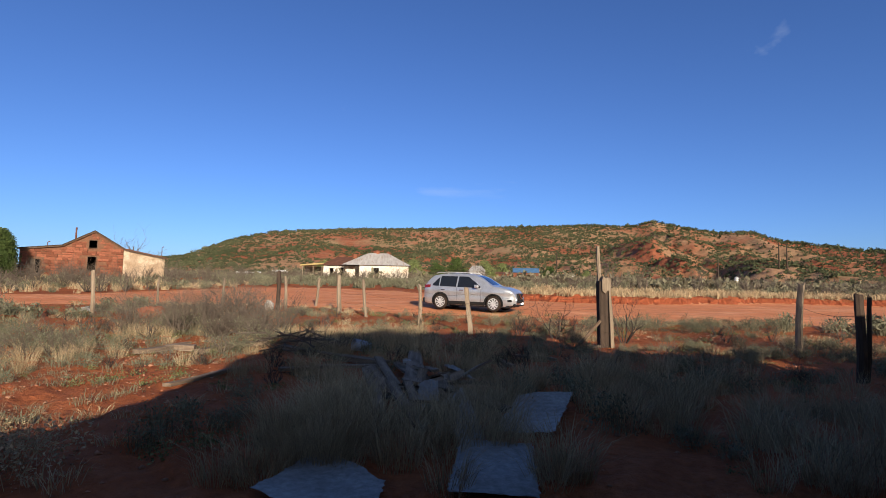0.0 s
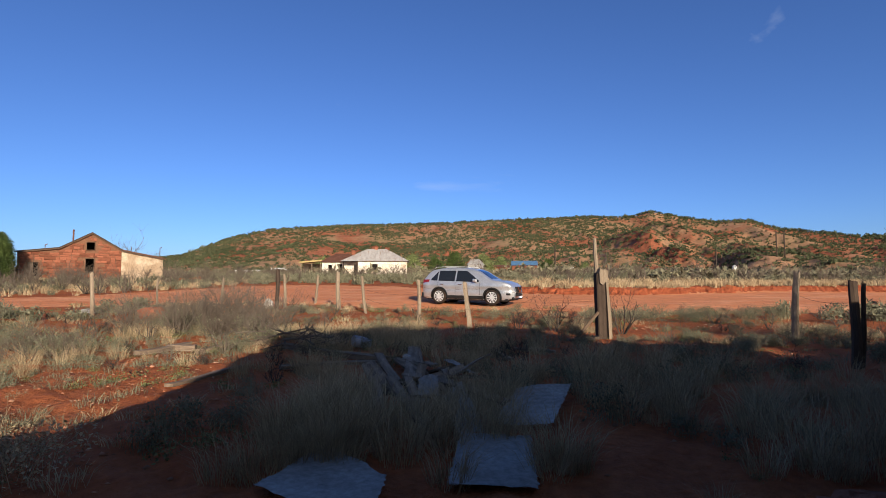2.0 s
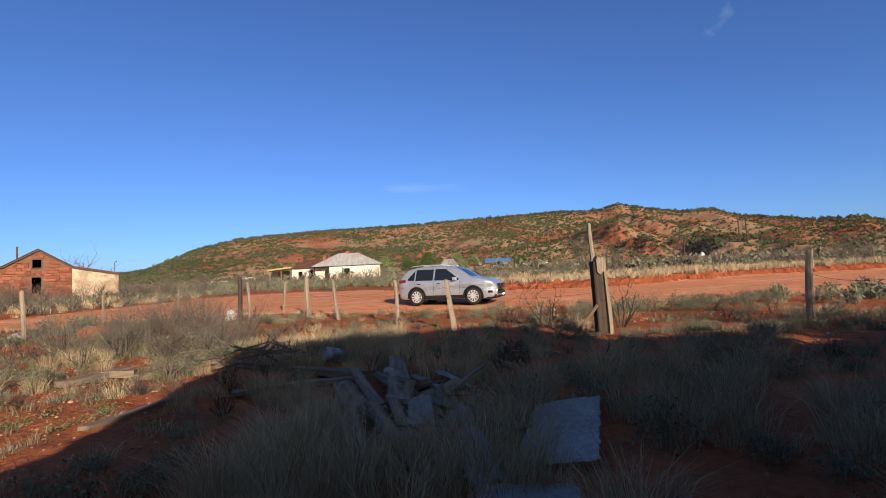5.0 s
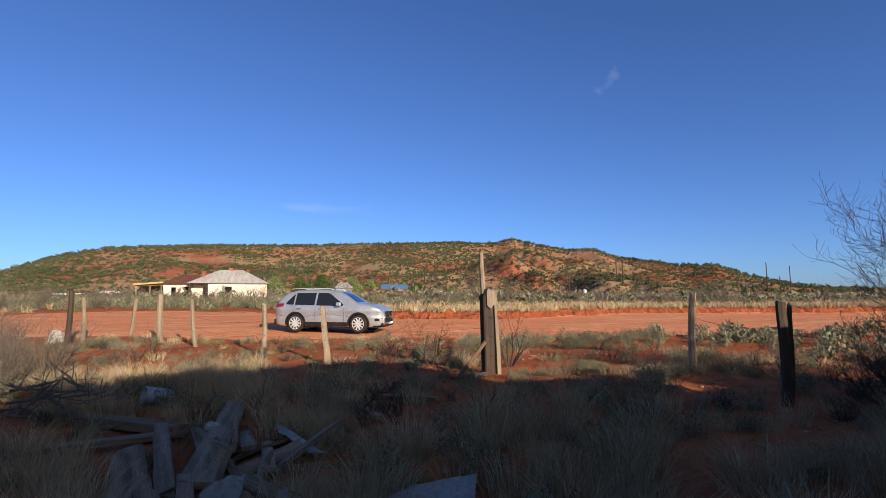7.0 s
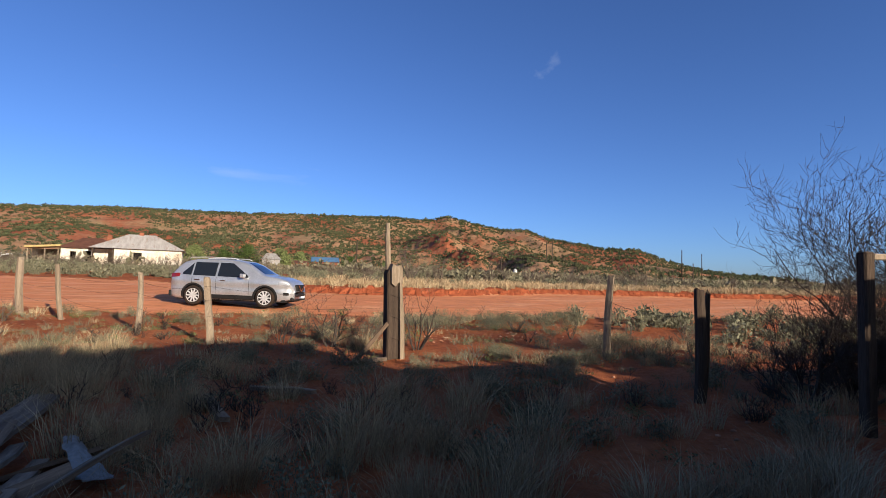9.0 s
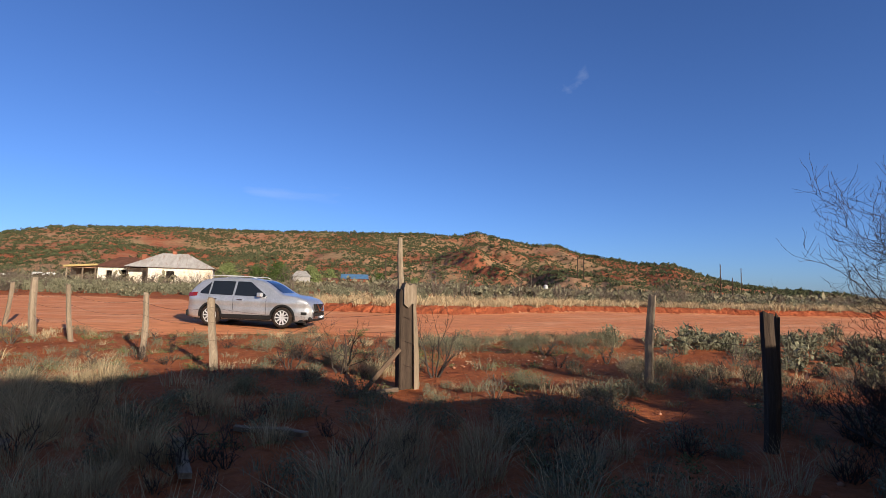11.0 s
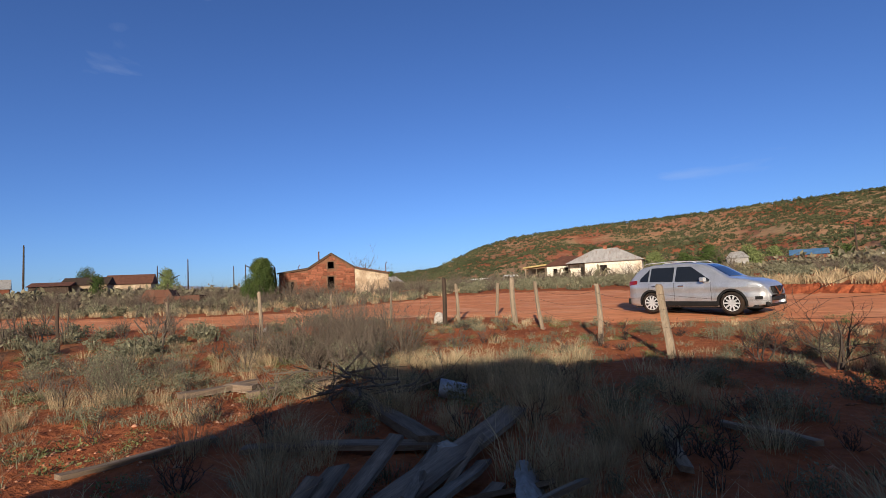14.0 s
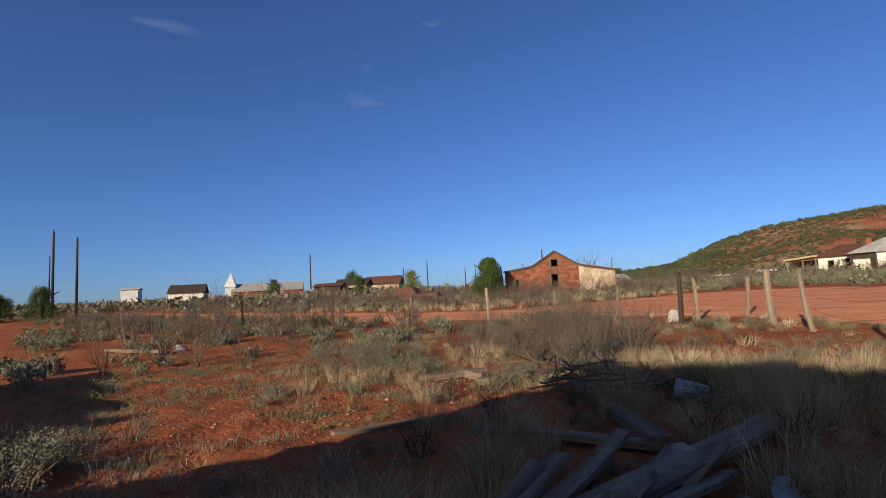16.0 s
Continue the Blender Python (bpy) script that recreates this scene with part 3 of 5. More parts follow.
LINE = ((4.1, 12.92), (0.92, 15.6), (-0.74, 17.5), (-3.0, 20.5), (-4.42, 21.9))
for hz, sg in ((1.25, 0.12), (0.95, 0.10), (0.6, 0.16)):
    wire("fence_wire", [(x - 0.08 * hz, y, ground_z(x, y) + hz) for x, y in LINE], sg)
wire("fence_wire", [(-4.42, 21.9, 1.6), (-6.1, 24.3, 1.2), (-6.95, 22.6, 1.4), (-6.95, 21.4, 1.6)], 0.1)
wire("fence_wire", [(8.42, 11.92, 1.2), (7.1, 8.55, 1.15)], 0.1)
wire("fence_wire", [(4.1, 12.92, 2.0), (3.0, 13.29, 1.35), (2.2, 14.38, 0.8)], 0.05, 0.0035)


# ---- debris on the ground ----
def plank(a, b, width, thick, label="weathered grey board lying in the debris", mat=None, name="board", seed=1, turn=0.0):
    """A worn board from a to b, its ends splintered."""
    a, b = Vector(a), Vector(b)
    length = (b - a).length
    rng = random.Random(seed)
    n = 10
    bm = bmesh.new()
    rings = []
    for i in range(n + 1):
        t = i / n
        w = width / 2 * (1 + rng.uniform(-0.06, 0.06))
        j = rng.uniform(-0.06, 0.03) * length * (i in (0, n)) * 0.4
        rings.append([bm.verts.new((length * t + (j if k in (0, 3) else -j) * (1 if i else -1), y, z + 0.01 * math.sin(6 * t + seed)))
                      for k, (y, z) in enumerate(((-w, 0), (w, 0), (w, thick), (-w, thick)))])
    for p, q in zip(rings, rings[1:]):
        for k in range(4):
            bm.faces.new((p[k], q[k], q[(k + 1) % 4], p[(k + 1) % 4]))
    bm.faces.new(rings[0])
    bm.faces.new(rings[-1][::-1])
    bmesh.ops.recalc_face_normals(bm, faces=bm.faces[:])
    d = (b - a).normalized()
    rot = d.to_track_quat("X", "Z").to_matrix().to_4x4() @ pose(0, 0, 0, turn)
    ob = part(name, bm, mat or M_PLANK, m=Matrix.Translation(a) @ rot)
    return tagged(ob, label, "board", "boards of the wood pile")


def tin_sheet(corners, label, ribs=0.0, seed=1, name="metal_sheet", bend=0.05, mat=None):
    """A bent sheet of roofing tin between four ground corners, lying on the grass."""
    rng = random.Random(seed)
    a, b, c, d = [Vector((x, y, ground_z(x, y) + z)) for x, y, z in corners]
    n, mm = 44, 10
    v, f = [], []
    for layer in (0, 1):
        for i in range(n + 1):
            for j in range(mm + 1):
                s, t = i / n, j / mm
                p = a.lerp(b, s).lerp(d.lerp(c, s), t)
                p.z += bend * (math.sin(3.1 * s + seed) * math.sin(2.3 * t + 1)) + 0.02 * noise.noise((s * 5, t * 5, seed)) + ribs * math.sin(s * 2 * math.pi * 11) - 0.004 * layer
                if i in (0, n) or j in (0, mm):
                    p += Vector((rng.uniform(-0.02, 0.02), rng.uniform(-0.02, 0.02), 0)) * (1 - layer)
                v.append(p)
    w, half = mm + 1, (n + 1) * (mm + 1)
    for i in range(n):
        for j in range(mm):
            k = i * w + j
            f.append((k, k + w, k + w + 1, k + 1))
            f.append((half + k, half + k + 1, half + k + w + 1, half + k + w))
    ob = new(name, mesh_from(name, v, f, mat or M_TIN, ribs > 0))
    return tagged(ob, label, "metal sheet", "tin sheets on the ground")


tin_sheet([(-1.30, 3.62, 0.06), (-1.01, 4.50, 0.10), (-0.38, 3.86, 0.07), (-0.42, 3.05, 0.05)], "flat grey tin sheet lying crooked on dry grass", 0, 3, bend=0.015)
tin_sheet([(0.09, 3.74, 0.06), (0.22, 4.84, 0.10), (0.88, 4.78, 0.08), (0.74, 3.66, 0.06)], "flat grey tin sheet half buried in dry grass", 0, 8, bend=0.015)
tin_sheet([(0.60, 5.28, 0.10), (1.0, 6.36, 0.14), (1.74, 6.61, 0.20), (1.15, 5.05, 0.10)], "corrugated tin sheet propped up on grass", 0.012, 5)
tin_sheet([(-13.2, 18.3, 0.06), (-13.1, 18.7, 0.16), (-12.5, 18.7, 0.16), (-12.5, 18.3, 0.06)], "small dull corrugated tin sheet in pale grass", 0.02, 6)

# from, to, width, thickness: boards of a collapsed shed, mostly lying flat
PILE = (((-0.36, 6.85, 0.20), (-0.52, 10.5, 0.10), 0.30, 0.055), ((-1.12, 8.0, 0.22), (-0.56, 6.4, 0.10), 0.24, 0.03), ((-1.06, 8.75, 0.26), (-0.55, 6.85, 0.12), 0.17, 0.04),
        ((-0.64, 6.7, 0.26), (-0.16, 5.1, 0.08), 0.20, 0.03), ((-0.86, 6.8, 0.24), (-0.58, 5.35, 0.06), 0.15, 0.03), ((-0.06, 7.0, 0.16), (0.78, 5.85, 0.10), 0.17, 0.04),
        ((-0.45, 7.0, 0.24), (-0.24, 5.95, 0.08), 0.14, 0.03), ((-0.35, 7.3, 0.20), (-0.76, 9.0, 0.16), 0.11, 0.04), ((-0.22, 7.5, 0.26), (-0.70, 8.8, 0.14), 0.10, 0.04),
        ((-0.22, 8.8, 0.10), (-0.06, 7.6, 0.22), 0.15, 0.035), ((0.02, 8.5, 0.08), (0.14, 7.1, 0.18), 0.13, 0.03), ((0.1, 7.4, 0.10), (1.0, 7.0, 0.14), 0.16, 0.04), ((-0.62, 7.2, 0.05), (-1.3, 6.6, 0.08), 0.12, 0.04))
for i, (a, b, w, th) in enumerate(PILE):
    plank((a[0], a[1], ground_z(a[0], a[1]) + a[2]), (b[0], b[1], ground_z(b[0], b[1]) + b[2]), 0.82 * w, th, seed=i, turn=(i * 37) % 50 - 25 if i else 6,
          label=("broad brown plank lying across the debris heap" if i == 0 else "splintered grey board in the debris heap"))
rng = random.Random(77)
for i in range(24):
    ang, ln = rng.gauss(1.75, 0.7), rng.uniform(0.4, 1.1)
    cx, cy = -0.38 + rng.gauss(0, 0.28), 6.8 + rng.gauss(0, 0.65)
    ex, ey = cx + ln * math.cos(ang), cy + ln * math.sin(ang)
    up = rng.uniform(0.02, 0.26) * (1 if i % 3 else 0.15)
    plank((cx, cy, ground_z(cx, cy) + rng.uniform(0.02, 0.12)), (ex, ey, ground_z(ex, ey) + 0.05 + up), rng.uniform(0.05, 0.15), rng.uniform(0.018, 0.04), seed=300 + i, turn=rng.uniform(-40, 40),
          label="short splintered brown board in the debris heap")
tin_sheet([(-0.27, 6.05, 0.12), (-0.25, 6.55, 0.22), (-0.02, 6.92, 0.26), (0.0, 6.15, 0.14)], "crumpled pale metal scrap in the debris heap", 0, 17, "metal_scrap", 0.07)
tin_sheet([(0.05, 6.45, 0.14), (0.30, 6.60, 0.18), (0.46, 4.95, 0.08), (0.20, 4.85, 0.06)], "bent grey metal strip in the debris heap", 0, 11, "metal_scrap", 0.06)
tin_sheet([(0.08, 8.75, 0.16), (0.24, 8.8, 0.10), (0.62, 7.9, 0.08), (0.42, 7.75, 0.14)], "bent pale metal strip in the debris heap", 0, 13, "metal_scrap", 0.08)
tin_sheet([(-0.64, 8.72, 0.16), (-0.58, 8.92, 0.2), (-0.42, 8.9, 0.18), (-0.44, 8.7, 0.14)], "crumpled blue-grey metal scrap in the debris heap", 0, 19, "metal_scrap", 0.08)
for i, (a, b, w, th, lab) in enumerate((((-6.05, 10.1), (-5.6, 11.3), 0.20, 0.09, "pale split log lying on red dirt"), ((-3.95, 7.4), (-3.4, 8.7), 0.12, 0.05, "long grey timber lying in the grass"),
                                        ((-5.1, 10.65), (-4.0, 11.74), 0.17, 0.10, "pale timber lying under a shrub"), ((-2.65, 8.4), (-0.95, 9.3), 0.20, 0.05, "long grey plank lying in grass"),
                                        ((1.08, 10.37), (1.32, 9.19), 0.10, 0.05, "short pale stick on the dirt"), ((-19.8, 6.37), (-17.1, 7.74), 0.18, 0.10, "pale log lying on bare dirt"),
                                        ((-3.5, 11.2), (-1.0, 9.25), 0.20, 0.10, "fallen timber in the shade"), ((3.15, 12.33), (3.95, 12.51), 0.09, 0.06, "short log beside the corner post"),
                                        ((1.6, 10.8), (2.35, 10.3), 0.09, 0.05, "thin pole lying by the corner post"), ((-3.2, 3.2), (-4.1, 4.0), 0.12, 0.06, "board half hidden in grass"),
                                        ((-5.9, 10.9), (-5.3, 11.0), 0.20, 0.12, "short split log on red dirt"))):
    ob = plank((*a, ground_z(*a) + 0.03), (*b, ground_z(*b) + 0.05), w, th, lab, M_PLANK, "timber", 40 + i)
    tagged(ob, category="timber", group="timbers on the ground")
# a crumpled pale bucket lying on its side
bucket = thing("bucket", at(-1.75, 11.35, 0.13, -65, 78, 10) @ Matrix.Diagonal((0.75, 0.75, 0.85, 1)), "crumpled pale blue metal bucket lying on its side", "bucket")
v, f = [], []
for i, (r, z) in enumerate(((0.16, -0.22), (0.18, 0.0), (0.2, 0.24), (0.19, 0.24), (0.17, 0.0), (0.15, -0.2))):
    for k in range(18):
        a = 2 * math.pi * k / 18
        q = r * (1 + 0.18 * math.sin(2 * a + 1) * (0.5 + z))
        v.append((q * math.cos(a), q * math.sin(a), z))
for i in range(5):
    for k in range(18):
        f.append((i * 18 + k, i * 18 + (k + 1) % 18, (i + 1) * 18 + (k + 1) % 18, (i + 1) * 18 + k))
f.append(tuple(range(18))[::-1])
M_PALEBLUE = material("pale_blue_tin", (0.34, 0.38, 0.45), rough=0.55, metal=0.2, scale=3, scale2=20, bump=0.2)
ob = new("shell", mesh_from("shell", v, f, M_PALEBLUE, True))
ob.parent = bucket


def rock(x, y, size, mat, label, seed, flat=0.7, name="rock"):
    bm = bmesh.new()
    bmesh.ops.create_icosphere(bm, subdivisions=2, radius=size)
    for q in bm.verts:
        q.co *= 1 + 0.35 * noise.noise(q.co * (1.6 / size) + Vector((seed, 0, 0)))
        q.co.z *= flat
    ob = part(name, bm, mat, m=at(x, y, size * 0.25, seed * 50))
    return tagged(ob, label, "rock", "rocks in the scrub")


rock(-9.8, 17.2, 0.45, M_STONE, "rounded red boulder among shrubs", 2)
rock(-7.5, 22.02, 0.22, M_CONCRETE, "upright pale stone at a fence post", 3, 1.6)
rock(-18.0, 8.37, 0.22, M_CONCRETE, "pale broken rock on bare dirt", 4)
rock(2.0, 11.65, 0.14, M_STONE, "broken block by the corner post", 5)
rock(2.4, 12.01, 0.2, M_STONE, "red sandstone lump in shade", 6)


# ---- houses ----
def wall_prism(name, outline, y0, y1, mat, parent, holes=(), label=""):
    """A wall of the given outline in x, z with openings (x0, x1, z0, z1) cut through it: columns between the openings."""
    xs = sorted({p[0] for p in outline} | {h[k] for h in holes for k in (0, 1)})

    def top(x):
        return float(np.interp(x, [p[0] for p in outline], [p[1] for p in outline]))
    bm = bmesh.new()
    for a, b in zip(xs, xs[1:]):
        mid = (a + b) / 2
        spans, z = [], 0.0
        for h in sorted((h for h in holes if h[0] <= mid <= h[1]), key=lambda h: h[2]):
            spans.append((z, z, h[2], h[2]))
            z = h[3]
        spans.append((z, z, top(a), top(b)))
        for zl, zl2, za, zb in spans:
            prism(bm, [(a, zl - 0.3 * (zl == 0)), (b, zl2 - 0.3 * (zl == 0)), (b, zb), (a, za)], y0, y1)
    bmesh.ops.remove_doubles(bm, verts=bm.verts[:], dist=0.001)
    return part(name, bm, mat, parent, label)


def roof_slab(parent, x0, z0, x1, z1, y0, y1, mat, thick=0.07, name="roof"):
    bm = bmesh.new()
    prism(bm, [(x0, z0), (x1, z1), (x1, z1 + thick), (x0, z0 + thick)], y0, y1)
    return part(name, bm, mat, parent)


def red_house():
    h = thing("stone_house", pose(-33.6, 39.9, 1.25, 0, 0, 35.9), "abandoned red sandstone house with gable and plastered annex", "house")
    out = ((0, 2.45), (2.7, 2.80), (4.85, 4.12), (7.0, 2.72))
    holes = ((4.45, 5.02, 0.75, 1.95), (4.5, 5.05, 2.72, 3.35), (0.7, 1.3, 0.35, 1.6))
    core = wall_prism("front_wall", out, 0.0, 0.4, M_MORTAR, h, holes)
    wall_prism("annex_wall", ((7.003, 2.70), (10.2, 2.08)), 0.02, 0.4, M_PLASTER, h, (), "peeling cream plaster on stone")
    for x0, x1 in ((0, 0.4), (9.8, 10.2)):
        bm = bmesh.new()
        box(bm, x0, x1, 0.402, 7.5, -0.3, 2.0)
        part("side_wall", bm, M_MORTAR if x0 < 1 else M_PLASTER, h)
    bm = bmesh.new()
    box(bm, 0.4, 9.8, 7.1, 7.5, -0.3, 2.0)
    part("back_wall", bm, M_MORTAR, h)
    # added near-black panel behind the openings, painted as the shade indoors
    wall_prism("inner_wall", ((0.42, 2.4), (2.7, 2.7), (4.85, 4.0), (7.0, 2.6), (9.78, 2.0)), 1.5, 1.6, M_DARK, h)
    for a, b, c, d in ((-0.15, 2.43, 2.72, 2.82), (2.66, 2.82, 4.85, 4.16), (4.85, 4.16, 7.05, 2.74), (7.0, 2.74, 10.35, 2.06)):
        roof_slab(h, a, b, c, d, -0.18, 7.7, M_RUST if a > 6 else M_DARKWOOD)
    for a, b, c, d in ((-0.15, 2.40, 2.72, 2.79), (2.66, 2.78, 4.85, 4.12), (4.85, 4.12, 7.05, 2.70), (7.0, 2.70, 10.35, 2.02)):
        roof_slab(h, a, b - 0.05, c, d - 0.05, -0.22, -0.18, M_POSTWOOD, 0.07, "barge_board")
    for x0, x1, z0, z1 in holes:
        for q in ((x0 - 0.045, x0, z0, z1 + 0.05), (x1, x1 + 0.045, z0, z1 + 0.05), (x0, x1, z1, z1 + 0.05), (x0 - 0.05, x1 + 0.05, z0 - 0.05, z0)):
            bm = bmesh.new()
            box(bm, q[0], q[1], -0.07, 0.12, q[2], q[3])
            part("window_frame", bm, M_POSTWOOD, h)
    bm = bmesh.new()
    box(bm, 0.7, 1.02, 0.06, 0.10, 0.35, 1.6)
    part("boarded_panel", bm, M_WOOD, h)
    v, f = [], []
    tube(v, f, [(3.55, 1.6, 3.3), (3.55, 1.6, 4.35), (3.57, 1.6, 4.5)], [0.07, 0.07, 0.09], 8)
    ob = new("stove_pipe", mesh_from("stove_pipe", v, f, M_RUST))
    ob.parent = h
    v, f = [], []
    tube(v, f, [(-0.35, 0.1, -0.3), (-0.3, 0.1, 1.6), (-0.42, 0.1, 3.1)], [0.09, 0.09, 0.08], 7)
    ob = new("leaning_post", mesh_from("leaning_post", v, f, M_DARKWOOD))
    ob.parent = h
    for sx in (1.7, 10.0):
        v, f = [], []
        tube(v, f, [(sx, 0.6, 2.0), (sx, 0.6, 3.05), (sx + 0.15, 0.6, 3.15)], [0.03, 0.03, 0.05], 5)
        ob = new("roof_vent", mesh_from("roof_vent", v, f, M_RUST))
        ob.parent = h
    # sandstone blocks, course by course, standing proud of the mortar
    rng = random.Random(21)
    blocks = []
    for k in range(8):
        bm = bmesh.new()
        box(bm, -0.5, 0.5, -0.05, 0.05, -0.5, 0.5)
        for q in bm.verts:
            q.co.x += rng.uniform(-0.06, 0.06)
            q.co.z += rng.uniform(-0.13, 0.10)
            q.co.y += rng.uniform(-0.03, 0.02)
        me = bpy.data.meshes.new("stone")
        bm.to_mesh(me)
        bm.free()
        me.materials.append(M_STONE)
        blocks.append(me)

    def roof_at(x):
        return float(np.interp(x, [p[0] for p in out], [p[1] for p in out]))
    z = 0.02
    while z < 4.0:
        hh = rng.uniform(0.13, 0.27)
        x = 0.02 + rng.uniform(0, 0.2)
        while x < 6.95:
            w = min(rng.uniform(0.18, 0.38) if rng.random() < 0.45 else rng.uniform(0.38, 0.75), 6.98 - x)
            inside = z + hh < min(roof_at(x), roof_at(x + w)) - 0.02
            free = not any(x < q[1] + 0.06 and x + w > q[0] - 0.06 and z < q[3] + 0.06 and z + hh > q[2] - 0.06 for q in holes)
            if inside and free and w > 0.12:
                ob = new("stone", rng.choice(blocks))
                ob.parent = core
                ob.matrix_basis = pose(x + w / 2, -0.005 + rng.uniform(-0.022, 0.018), z + hh / 2 + rng.uniform(-0.012, 0.012), 0, rng.uniform(-2, 2), 0) @ Matrix.Diagonal((w - 0.035, 1, hh - 0.035, 1))
            x += w
        z += hh


red_house()


def hip_roof(parent, x0, x1, y0, y1, z0, z1, inset, mat, name="roof", seams=True):
    bm = bmesh.new()
    e = [bm.verts.new(p) for p in ((x0, y0, z0), (x1, y0, z0), (x1, y1, z0), (x0, y1, z0))]
    ym = (y0 + y1) / 2
    a, b = bm.verts.new((x0 + inset, ym, z1)), bm.verts.new((x1 - inset, ym, z1))
    for q in ((e[0], e[1], b, a), (e[1], e[2], b), (e[2], e[3], a, b), (e[3], e[0], a), (e[3], e[2], e[1], e[0])):
        bm.faces.new(q)
    roof = part(name, bm, mat, parent)
    if seams:
        n = int((x1 - x0) / 0.6)
        for k in range(n + 1):
            x = x0 + (x1 - x0) * k / n
            xt = min(max(x, x0 + inset), x1 - inset)
            t = 1.0
            if x < x0 + inset:
                t = (x - x0) / inset
            elif x > x1 - inset:
                t = (x1 - x) / inset
            xe = x
            v, f = [], []
            tube(v, f, [(x, y0, z0 + 0.02), (xe, y0 + (ym - y0) * t, z0 + (z1 - z0) * t + 0.02)], [0.03, 0.03], 4)
            ob = new("roof_seam", mesh_from("roof_seam", v, f, mat))
            ob.parent = roof
    return roof


def simple_window(parent, x0, x1, z0, z1, y=-0.02, frame_mat=None):
    # solid block whose near-black colour stands for the shade in the opening
    bm = bmesh.new()
    box(bm, x0, x1, y - 0.03, y + 0.2, z0, z1)
    w = part("window", bm, M_DARK, parent, "window opening filled near-black in place of indoor shade")
    for q in ((x0 - 0.08, x0, z0, z1), (x1, x1 + 0.08, z0, z1), (x0 - 0.08, x1 + 0.08, z1, z1 + 0.1), (x0 - 0.08, x1 + 0.08, z0 - 0.1, z0)):
        bm = bmesh.new()
        box(bm, q[0], q[1], y - 0.06, y + 0.05, q[2], q[3])
        part("frame", bm, frame_mat or M_WOOD, w)


def white_house():
    h = thing("white_house", pose(-14.7, 74.9, 1.6, 0, 0, 4), "abandoned white stucco house with a grey tin hip roof", "house")
    wall_prism("front_wall", ((2.2, 2.42), (9.6, 2.42)), 0.0, 0.35, M_WHITE, h, ((4.3, 5.2, 0.9, 2.0),))
    wall_prism("recessed_wall", ((0.1, 2.42), (2.2, 2.42)), 1.5, 1.8, M_WHITE, h, ((1.5, 2.1, 0, 1.9),), "shaded cream wall behind the porch")
    for x0, x1, y0 in ((9.25, 9.6, 0.352), (2.2, 2.5, 0.352), (0.1, 0.4, 1.802)):
        bm = bmesh.new()
        box(bm, x0, x1, y0, 8.5, -0.3, 2.42)
        part("side_wall", bm, M_WHITE, h)
    bm = bmesh.new()
    box(bm, 0.4, 9.25, 8.2, 8.5, -0.3, 2.42)
    part("back_wall", bm, M_WHITE, h)
    hip_roof(h, -0.3, 9.95, -0.4, 8.9, 2.42, 4.45, 3.6, M_ROOFTIN)
    simple_window(h, 4.3, 5.2, 0.9, 2.0, 0.1)
    for px in (0.1, 2.15):
        bm = bmesh.new()
        box(bm, px, px + 0.16, -0.2, -0.04, -0.3, 2.42, 0.01)
        part("porch_post", bm, M_DARKWOOD, h)
    bm = bmesh.new()
    box(bm, 4.5, 5.0, 4.0, 4.5, 4.0, 4.75)
    part("chimney", bm, M_STONE, h)
    # the older wing with its rusted roof
    w = thing("house_wing", pose(-18.0, 76.1, 1.6, 0, 0, 4), "low stucco wing with a dark rusted tin roof", "house")
    wall_prism("front_wall", ((0.0, 2.3), (3.3, 2.3)), 0.0, 0.3, M_WHITE, w, ((0.9, 1.5, 0.8, 1.9), (2.4, 3.0, 0.0, 2.0)))
    bm = bmesh.new()
    box(bm, 0.0, 0.3, 0.302, 6.5, -0.3, 2.3)
    part("side_wall", bm, M_WHITE, w)
    # near-black panel added behind the wing's openings as painted indoor shade
    bm = bmesh.new()
    box(bm, 0.3, 3.3, 3.0, 3.2, -0.3, 2.3)
    part("inner_wall", bm, M_DARK, w)
    hip_roof(w, -0.35, 5.6, -0.4, 6.8, 2.32, 3.75, 2.0, M_RUST)
    bm = bmesh.new()
    box(bm, 4.2, 4.7, 2.8, 3.3, 3.2, 4.25)
    part("chimney", bm, M_STONE, w)
    p = thing("porch", pose(-21.2, 75.9, 1.55, 0, 0, 4), "open porch with a faded yellow roof edge", "porch")
    for px in (0.0, 1.6, 2.9):
        bm = bmesh.new()
        box(bm, px, px + 0.14, 0, 0.14, -0.3, 2.2)
        part("post", bm, M_WOOD, p)
    bm = bmesh.new()
    prism(bm, [(-0.2, 2.2), (3.2, 2.5), (3.2, 2.72), (-0.2, 2.42)], -0.3, 3.0)
    part("roof", bm, M_YELLOW, p)
    bm = bmesh.new()
    box(bm, -0.1, 3.0, 2.6, 2.8, -0.3, 2.2)
    part("back_wall", bm, M_WOOD, p)


white_house()


